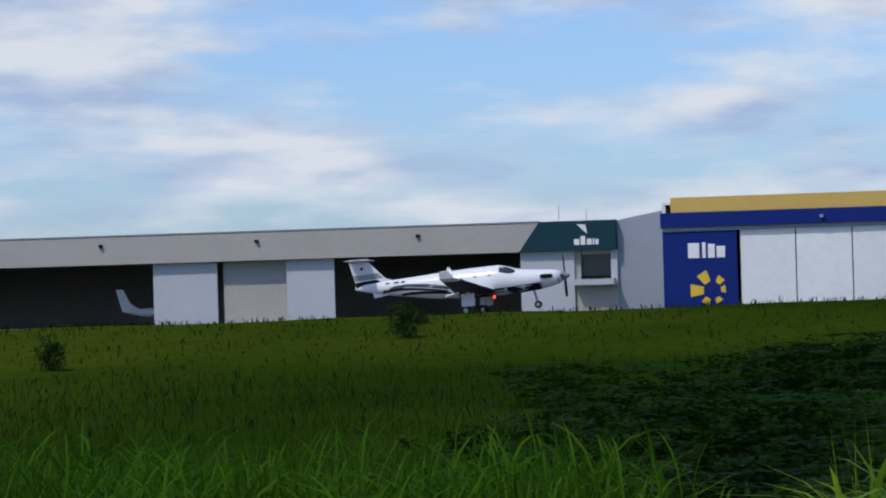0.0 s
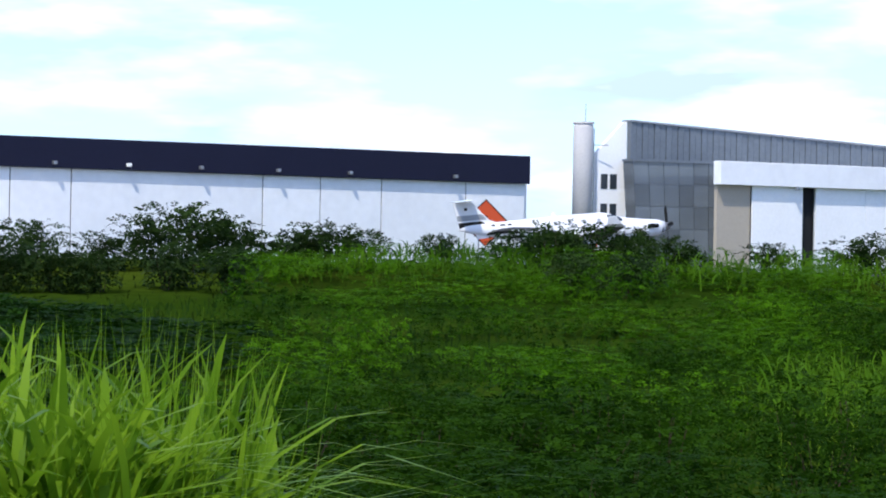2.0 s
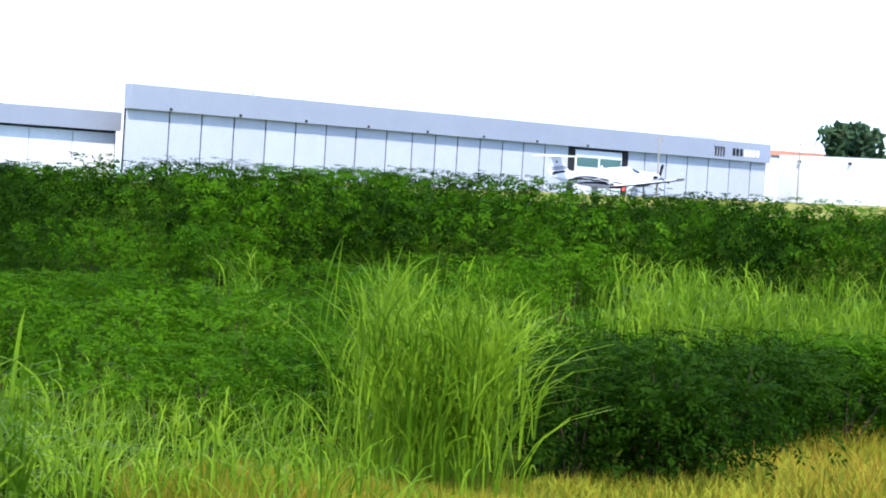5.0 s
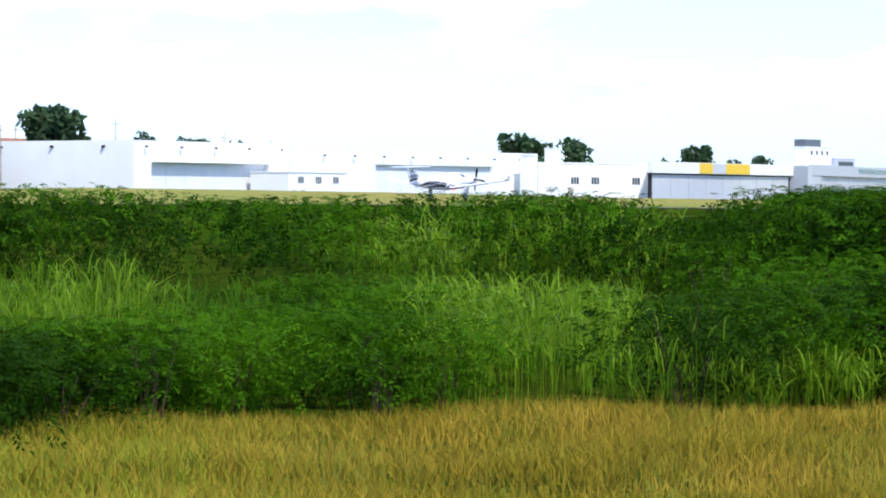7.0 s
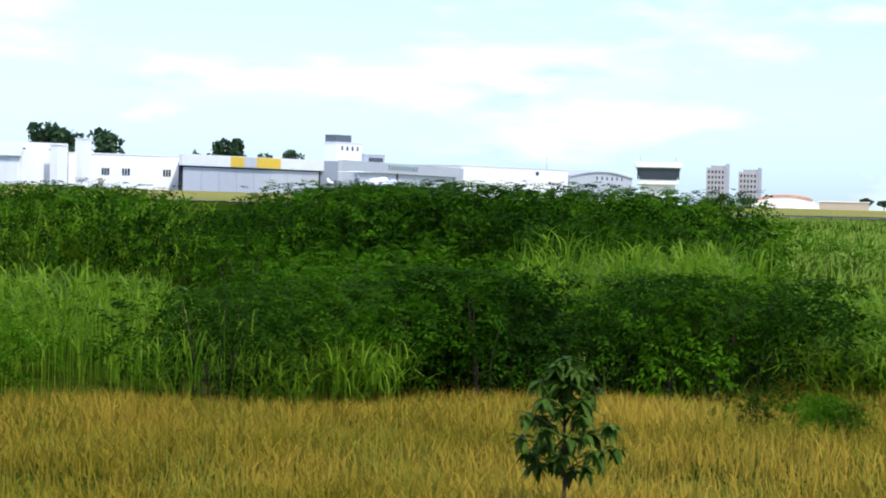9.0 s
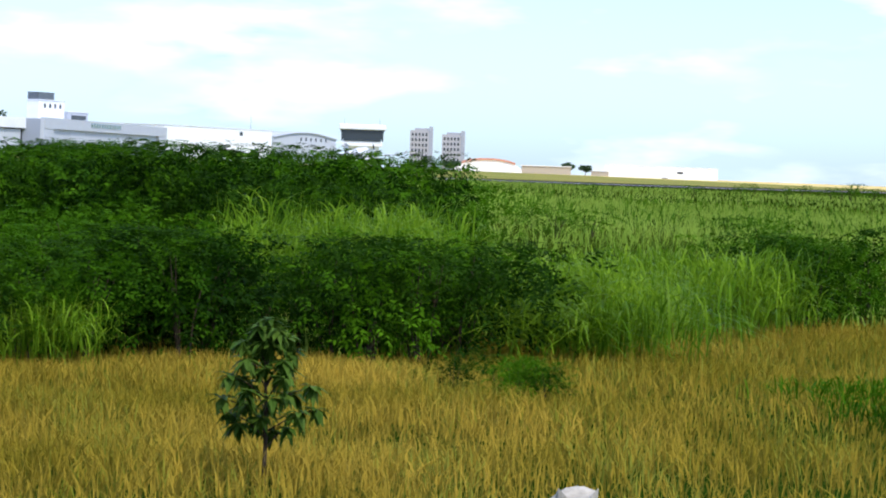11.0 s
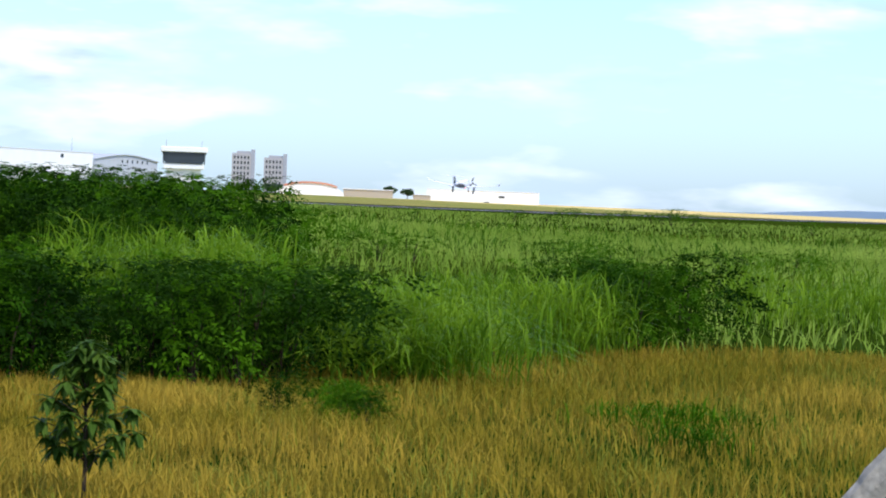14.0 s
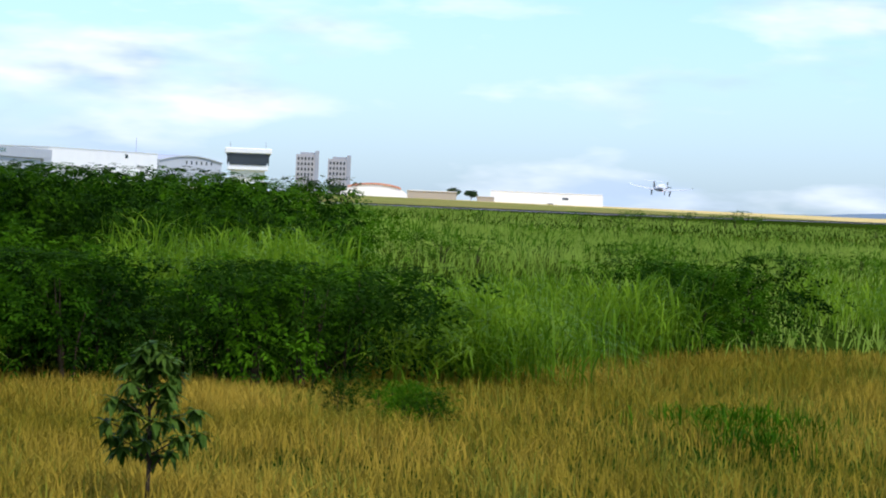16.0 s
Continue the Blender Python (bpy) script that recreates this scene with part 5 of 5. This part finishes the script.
SHRUBS = [(*shrub_mesh(20 + k, 1400, 2.0, L_SHRUB, 0.085, 0.040), stem_mesh(k)) for k in range(5)]
FINE = [(*shrub_mesh(30 + k, 2100, 2.0, L_SHRUB, 0.10, 0.040), stem_mesh(20 + k)) for k in range(4)]
# Same shrubs in the leaf colour darkened to stand for shadow.
SHADE_SHRUBS = [(*shrub_mesh(70 + k, 1400, 2.0, L_SHADE_SHRUB, 0.085, 0.040), stem_mesh(40 + k)) for k in range(3)]
# The last four fine shrubs use that shadow-dark leaf too.
FINE += [(*shrub_mesh(80 + k, 2100, 2.0, L_SHADE_SHRUB, 0.10, 0.040), stem_mesh(50 + k)) for k in range(4)]
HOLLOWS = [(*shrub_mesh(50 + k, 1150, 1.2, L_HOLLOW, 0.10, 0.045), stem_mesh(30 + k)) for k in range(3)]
DARKS = [(*shrub_mesh(40 + k, 1700, 2.0, L_DARKSHRUB, 0.17, 0.085, 0.4), stem_mesh(10 + k)) for k in range(3)]


def shrub(x, y, height, wide, kinds, label, group):
    fol, _, stm = kinds[int(rng.integers(0, len(kinds)))]
    t = thing("shrub", Matrix.LocRotScale((x, y, H(x, y) - 0.05), Euler((0, 0, rng.uniform(0, 6.28))), (wide, wide, height)), label, "shrub", group)
    for nm, me in (("foliage", fol), ("stem", stm)):
        o = new(nm, me)
        o.parent = t


TOPS = ((34, 38, 39.9, 41.1, 42.4, 44.0, 44.5, 45.3, 46.6, 47.8, 49.5, 51, 52.4, 53.6, 55, 57, 58.1, 59.4, 60, 60.4, 61.4, 61.8, 62.3, 63.2, 64.6, 66, 67.1, 68.2, 69.1, 69.9, 70.3, 71),
        (0.0, 0.005, 0.0062, 0.0055, 0.0072, 0.0074, 0.0046, 0.0034, 0.0042, 0.0030, 0.0032, 0.0016, 0.0006, 0.0, 0.0005, 0.002, 0.0023, 0.0024, 0.0007, -0.0035, -0.0035, 0.0008, 0.0027, 0.0042, 0.0053, 0.0051, 0.0056, 0.0054, 0.0044, 0.0019, -0.0012, -0.003))


def thicket(name, places, kinds, label):
    """Shrubs too many and too far to tell apart, as one mass of leaves."""
    out, shade = [], []
    for x, y, h, w in places:
        me, soft, _ = kinds[int(rng.integers(0, len(kinds)))]
        v = np.empty(len(me.vertices) * 3)
        me.vertices.foreach_get("co", v)
        v = v.reshape(-1, 3) * (w, w, h)
        a = rng.uniform(0, math.tau)
        c, s = math.cos(a), math.sin(a)
        out.append(np.stack([v[:, 0] * c - v[:, 1] * s + x, v[:, 0] * s + v[:, 1] * c + y, v[:, 2] + H(x, y) - 0.05], 1))
        shade.append(np.stack([soft[:, 0] * c - soft[:, 1] * s, soft[:, 0] * s + soft[:, 1] * c, soft[:, 2]], 1))
    V = np.concatenate(out)
    me = fast_mesh(name, V, np.arange(len(V)).reshape(-1, 4), kinds[0][0].materials[0])
    soft_shading(me, np.concatenate(shade))
    ob = new(name, me)
    tagged(ob, label, "shrubs", kind="stuff")


def shrubs():
    def row(n, az0, az1, d0, d1, h0, h1, label, group, kinds=SHRUBS, wide=1.25, mass="", tops=False):
        xs, ys = sector(n, az0, az1, d0, d1)
        places = []
        for x, y in zip(xs.tolist(), ys.tolist()):
            h = float(rng.uniform(h0, h1))
            if tops:
                d, az = math.hypot(x, y), math.degrees(math.atan2(x, y))
                h = (EYE + (float(np.interp(az, *TOPS)) + (0.0012 if 46 < az < 59.5 else 0.0016 if 62.3 < az < 69.3 else 0.0)) * d - H(x, y)) * float(rng.uniform(0.96, 1.08) if az < 60 else rng.uniform(0.92, 1.03))
            w = max(h, 1.4) * wide * float(rng.uniform(0.85, 1.25))
            if tops and 59.4 < az < 62.4:
                w = min(w, 1.5)
            if mass:
                places.append((x, y, h, w))
            else:
                shrub(x, y, h, w, kinds, label, group)
        if mass:
            thicket(mass, places, kinds, label)

    feather = "feathery green legume shrub growing in rank grass"
    # Hollow plants carry their shade in the leaf colour.
    row(96, -12.4, 8, 30, 74, 0.6, 1.1, "low green thicket in the hollow, its shade put into the leaf colour", "", HOLLOWS, 2.0, "hollow_thicket")
    row(58, 8.5, 33, 23, 40, 0.95, 1.5, feather, "shrubs in the hollow", FINE[4:])
    row(34, 9, 36, 42, 86, 1.0, 1.4, "feathery green thicket below the bank", "", SHRUBS, 1.3, "bank_thicket")
    row(60, 8, 36, 38, 75, 0.9, 1.3, "green thicket below the bank, leaves darkened as shade", "", SHADE_SHRUBS, 1.4, "dark_bank_thicket")
    row(9, 38.2, 42, 30, 38, 0.9, 1.3, feather, "shrubs below the bank", FINE[:4])
    row(26, 33, 46, 36, 60, 1.2, 1.7, feather, "shrubs below the bank", FINE[:4])
    row(16, 52, 57, 42, 54, 1.1, 1.6, feather, "shrubs behind the meadow", FINE[:4])
    row(8, 46.5, 52, 40, 46, 1.0, 1.3, feather, "shrubs behind the meadow", FINE[:4])
    row(60, 13, 34, 60, 97, 0.6, 1.0, "soft feathery green scrub on the slope", "", SHRUBS, 1.8, "slope_scrub")
    row(36, 9, 34, 78, 95, 0.5, 0.8, "low feathery green scrub under the crest", "", SHRUBS, 2.2, "crest_scrub")
    row(60, 34.5, 62, 64, 84, 1.7, 2.1, "dense belt of feathery green shrubs", "", SHRUBS, 1.25, "rear_thicket", True)
    row(72, 34.5, 62, 64, 82, 1.7, 2.1, "dense belt of green shrubs, leaves darkened as shade", "", SHADE_SHRUBS, 1.3, "dark_rear_thicket", True)
    row(17, 44.8, 50.4, lambda a: EDGE(a) + 1.5, lambda a: EDGE(a) + 6, 1.1, 1.55, "feathery green shrub at the meadow edge, leaf tone partly darkened as shade", "front belt of shrubs", FINE[4:])
    row(17, 50.4, 57, lambda a: EDGE(a) + 1.5, lambda a: EDGE(a) + 7, 1.0, 1.5, "fresh green feathery shrub at the meadow edge", "front belt of shrubs", FINE[:5])
    row(36, 60.8, 71.2, lambda a: EDGE(a) + 1.5, lambda a: EDGE(a) + 8, 1.1, 1.9, "feathery green shrub at the meadow edge, leaf tone partly darkened as shade", "front belt of shrubs", FINE)
    row(14, 61.5, 66, 50, 57, 1.4, 2.0, feather, "shrubs on the rise")
    row(42, 60.5, 70.8, 64, 84, 1.9, 2.4, "dense feathery shrubs on the rise", "", SHRUBS, 1.25, "rise_thicket", True)
    row(36, 60.5, 70.8, 65, 84, 1.9, 2.4, "dense green shrubs on the rise, leaves darkened as shade", "", SHADE_SHRUBS, 1.25, "dark_rise_thicket", True)
    row(14, 70, 80, 68, 120, 0.9, 1.4, feather, "scattered field shrubs")
    row(8, 75.3, 77.4, 58, 63, 1.5, 1.9, "rounded dark green shrub in tall grass", "scattered field shrubs", FINE)
    row(6, 69.5, 72.2, 38, 42, 0.5, 0.75, "low feathery shrub in straw grass", "scattered field shrubs", FINE, 0.5)
    row(18, 9.2, 14, 21, 30, 0.8, 1.15, "green thicket deep in the hollow, leaves darkened as shade", "", SHADE_SHRUBS, 1.5, "shaded_hollow_thicket")
    row(30, 23.5, 33, 20, 29, 1.0, 1.4, "green thicket below the mast, leaves darkened as shade", "", SHADE_SHRUBS, 1.4, "dark_slope_thicket")
    # dark broad-leaved shrubs along the crest
    crest = "dark broad-leaved shrub standing against the hangars"
    for az, d, top in ((-15.0, 95, -0.0005), (-14.7, 94, -0.003), (-5.9, 92, 0.0), (-5.4, 91, -0.004), (-1.9, 93, 0.003), (-1.3, 93, 0.006),
                       (2.6, 92, 0.0105), (3.3, 91, 0.009), (4.0, 92, 0.007), (4.7, 91, 0.0085), (5.4, 93, 0.008), (6.4, 92, 0.005), (7.4, 93, 0.010), (8.1, 92, 0.0135),
                       (8.7, 93, 0.010), (9.8, 94, 0.006), (10.4, 94, 0.009), (11.0, 94, 0.007), (13.6, 95, 0.006), (14.2, 93, 0.0075), (14.9, 94, 0.008), (15.6, 94, 0.0065),
                       (16.3, 95, 0.0045), (17.9, 96, 0.003), (19.4, 95, 0.005), (20.2, 94, 0.0075), (20.9, 95, 0.0065), (21.5, 94, 0.0085), (22.3, 95, 0.0075), (23.1, 95, 0.009),
                       (24.9, 96, 0.0090), (25.3, 95, 0.0070), (12.2, 95, 0.004), (2.5, 84, 0.002), (3.2, 83, 0.001), (4.0, 83, -0.002), (4.8, 84, 0.0), (5.6, 84, 0.001), (6.5, 84, -0.001), (7.6, 85, 0.002), (8.6, 84, 0.001), (-5.6, 84, -0.006), (-1.6, 85, -0.004), (14.5, 85, -0.001), (15.5, 85, -0.001), (20.6, 86, -0.001), (22.0, 86, 0.0)):
        x, y, _ = polar(az, d)
        h = EYE + (top + (0.003 if az > 12 else 0.001)) * d - H(x, y)
        shrub(x, y, h * 0.98, h * float(rng.uniform(1.1, 1.45)), DARKS, crest, "crest shrubs")
    for az, d, top, w in ((-15.0, 90, -0.001, 0.75), (-21.1, 84, -0.0075, 0.65), (-6.0, 79, 0.002, 1.05), (-2.1, 81, 0.004, 1.15)):
        x, y, _ = polar(az, d)
        h = EYE + top * d - H(x, y)
        shrub(x, y, h, w, DARKS, "rounded dark bush on the brow of the bank", "crest shrubs")
    for k in range(11):
        x, y, _ = polar(74.8 + 0.26 * k + float(rng.uniform(-0.1, 0.1)), float(rng.uniform(400, 520)))
        h = float(rng.uniform(1.0, 2.0))
        shrub(x, y, h, h * 1.3, SHRUBS, "small green bush beside the runway", "far bushes")
    for az, d, h in ((70.4, 260, 1.5), (72.6, 300, 1.2), (74.3, 340, 1.5), (75.1, 300, 1.1), (77.0, 420, 2.4), (77.35, 430, 1.8), (79.4, 380, 1.7)):
        x, y, _ = polar(az, d)
        shrub(x, y, h, h * 1.5, SHRUBS, "small dark bush far out on the field", "far bushes")


def tree(az, d, top, spread, seed, label, sparse=1.0):
    x, y, _ = polar(az, d)
    g = H(x, y)
    h = (EYE + top * d - g) * 1.06
    w = d * radians(spread)
    t = thing("tree", pose(x, y, g), label, "tree", "background trees")
    r = np.random.default_rng(seed)
    bm = tube([(0, 0, -0.3), (0.1, 0, h * 0.3), (0, 0.1, h * 0.55)], [0.035 * h, 0.028 * h, 0.018 * h], 8)
    for k in range(6):
        a = r.uniform(0, math.tau)
        tube([(0, 0, h * 0.4), (w * 0.2 * math.cos(a), w * 0.2 * math.sin(a), h * 0.6), (w * 0.36 * math.cos(a), w * 0.36 * math.sin(a), h * r.uniform(0.65, 0.85))], [0.016 * h, 0.01 * h, 0.003 * h], 5, bm)
    part("trunk", bm, M_BARK, t)
    n = int(2600 * sparse)
    lobes = np.stack([r.uniform(-0.34, 0.34, 24) * w, r.uniform(-0.34, 0.34, 24) * w, r.uniform(0.45, 0.86, 24) * h], 1)
    v = r.normal(0, 1, (n, 3))
    v /= np.linalg.norm(v, axis=1)[:, None]
    c = lobes[r.integers(0, 24, n)] + v * (w * 0.17, w * 0.17, h * 0.13) * r.uniform(0.5, 1.0, (n, 1))
    s = w * 0.035
    d1, d2 = r.normal(0, s, (n, 3)), r.normal(0, s, (n, 3))
    V = np.stack([c - d1, c + d2, c + d1, c - d2], 1).reshape(-1, 3)
    o = new("crown", fast_mesh("crown", V, np.arange(4 * n).reshape(n, 4), L_TREE))
    o.parent = t


def trees():
    label = "broad-crowned green tree behind the hangars, leaves greyed as haze"
    for k, (az, d, top, spread, sp) in enumerate(((33.0, 430, 0.0318, 0.85, 1), (33.75, 430, 0.0318, 0.7, 1), (50.2, 640, 0.0288, 1.15, 1), (51.72, 760, 0.0208, 0.4, 0.7),
                                                 (52.6, 760, 0.0188, 0.7, 0.7), (53.35, 760, 0.0182, 0.4, 0.6), (58.25, 760, 0.0200, 0.9, 0.6), (59.1, 780, 0.0185, 0.8, 0.35),
                                                 (61.3, 800, 0.0172, 0.62, 1), (60.75, 820, 0.0130, 0.4, 0.6), (61.85, 820, 0.0130, 0.3, 0.6), (62.3, 820, 0.0140, 0.5, 0.5),
                                                 (72.15, 1650, 0.0035, 0.25, 0.5), (72.45, 1700, 0.0028, 0.25, 0.5), (70.15, 1500, 0.0026, 0.4, 0.5))):
        tree(az, d, top, spread, 60 + k, label, sp)


def sapling():
    x, y, _ = polar(67.1, 27.5)
    g = H(x, y)
    t = thing("sapling", pose(x, y, g), "young broad-leaved sapling with drooping glossy leaves", "sapling")
    r = np.random.default_rng(3)
    part("trunk", tube([(0, 0, -0.1), (0.015, 0.0, 0.5), (-0.01, 0.01, 1.0), (0.0, 0, 1.4)], [0.02, 0.017, 0.011, 0.004], 7), M_BARK, t)
    bm = bmesh.new()
    ends = [(0, 0, 1.42), (0.02, 0, 1.36), (-0.02, 0.03, 1.28)]
    for k in range(44):
        a, z = k * 2.4, 0.42 + 0.88 * (k / 44) + r.uniform(-0.04, 0.04)
        q = float(np.interp(z, (0.35, 0.5, 0.75, 1.0, 1.2, 1.4), (0.2, 0.36, 0.46, 0.30, 0.15, 0.06))) * r.uniform(0.35, 1.1)
        end = (q * math.cos(a), q * math.sin(a), z + 0.10)
        if k % 2 == 0:
            tube([(0, 0, z - 0.10), (q * 0.5 * math.cos(a), q * 0.5 * math.sin(a), z + 0.03), end], [0.008, 0.006, 0.003], 5, bm)
        ends.append(end)
    part("branch", bm, M_BARK, t)
    V, F = [], []
    for e in ends:
        for k in range(17):
            a = r.uniform(0, math.tau)
            droop = r.uniform(-1.15, 0.3)
            d = Vector((math.cos(a) * math.cos(droop), math.sin(a) * math.cos(droop), math.sin(droop)))
            s = d.cross(Vector((0, 0, 1))).normalized()
            u = s.cross(d)
            ln, wd = r.uniform(0.12, 0.20), r.uniform(0.026, 0.040)
            p, b = Vector(e), len(V)
            V += [p, p + d * ln * 0.4 + s * wd + u * 0.008, p + d * ln - Vector((0, 0, 0.03)), p + d * ln * 0.4 - s * wd + u * 0.008, p + d * ln * 0.45]
            F += [(b, b + 1, b + 4), (b + 1, b + 2, b + 4), (b + 2, b + 3, b + 4), (b + 3, b, b + 4)]
    o = new("foliage", fast_mesh("foliage", [tuple(v) for v in V], F, L_SAPLING))
    o.parent = t


def fence_post(az, d, top, width, seed):
    x, y, _ = polar(az, d)
    g = H(x, y)
    bm = box(-width / 2, width / 2, -width / 2, width / 2, -0.3, EYE + top * d - g)
    bmesh.ops.subdivide_edges(bm, edges=list(bm.edges), cuts=5, use_grid_fill=True)
    for v in bm.verts:
        q = noise.noise_vector(v.co * 9 + Vector((seed, 0, 0)))
        hi = max(0, (v.co.z - (EYE + top * d - g) + 0.25) / 0.25)
        v.co += q * (0.015 + 0.08 * min(hi, 1)) * Vector((0.6, 0.6, 1.0))
    ob = link_mesh("fence_post", bm, M_CONCRETE)
    ob.matrix_world = pose(x, y, g, 0, 0, -az + 20)
    tagged(ob, "broken weathered pale concrete fence post top", "fence post", "fence posts")


def bent_post(az, d, z, lean_az, rise):
    """A concrete post whose broken top arm leans over."""
    x0, y0, _ = polar(az, d)
    x1, y1, _ = polar(az + lean_az, d)
    g = H(x0, y0)
    v = Vector((x1 - x0, y1 - y0, rise))
    foot = Vector((0, 0, z - g)) - v * 2.2
    path = [(foot.x, foot.y, -0.3), (foot.x, foot.y, foot.z * 0.5), (foot.x, foot.y, foot.z - 0.08)] + [tuple(foot + v * (0.2 + 0.26 * k)) for k in range(15)]
    bm = tube(path, [0.075] * 3 + [0.062 - 0.0006 * k for k in range(15)], 8)
    for p in bm.verts:
        p.co += noise.noise_vector(p.co * 11) * 0.018
    ob = link_mesh("fence_post", bm, M_CONCRETE)
    ob.matrix_world = pose(x0, y0, g)
    tagged(ob, "weathered grey concrete fence post with a leaning arm", "fence post", "fence posts")


trees()
shrubs()
fields()
sapling()
fence_post(72.4, 10.0, -0.0945, 0.11, 1)
bent_post(80.18, 11.0, 1.71, 0.62, 0.148)


def motions():
    keys = ((0, -50.0, 1.75), (0.5, -24.4, 2.05), (1, 1.4, 2.35), (1.5, 27.6, 2.58), (2, 54.3, 2.65), (2.5, 81.0, 2.6), (3, 107.8, 2.6), (4.2, 172.0, 2.75),
            (5.4, 236.0, 3.0), (7, 316.9, 3.0), (8.5, 393.0, 2.8), (10.4, 494.0, 3.0), (12.5, 607.0, 3.5), (14, 691.5, 4.4), (16, 808.2, 5.8))
    walk(plane, [(t, pose(x, 206, z, float(np.interp(t, (12.5, 14.2), (0, 3))), -4.5, 0)) for t, x, z in keys])
    walk(propeller, [(k / 10, pose(5.47, 0, 1.86, 67.0 * k % 360, 0, 0)) for k in range(161)])


motions()
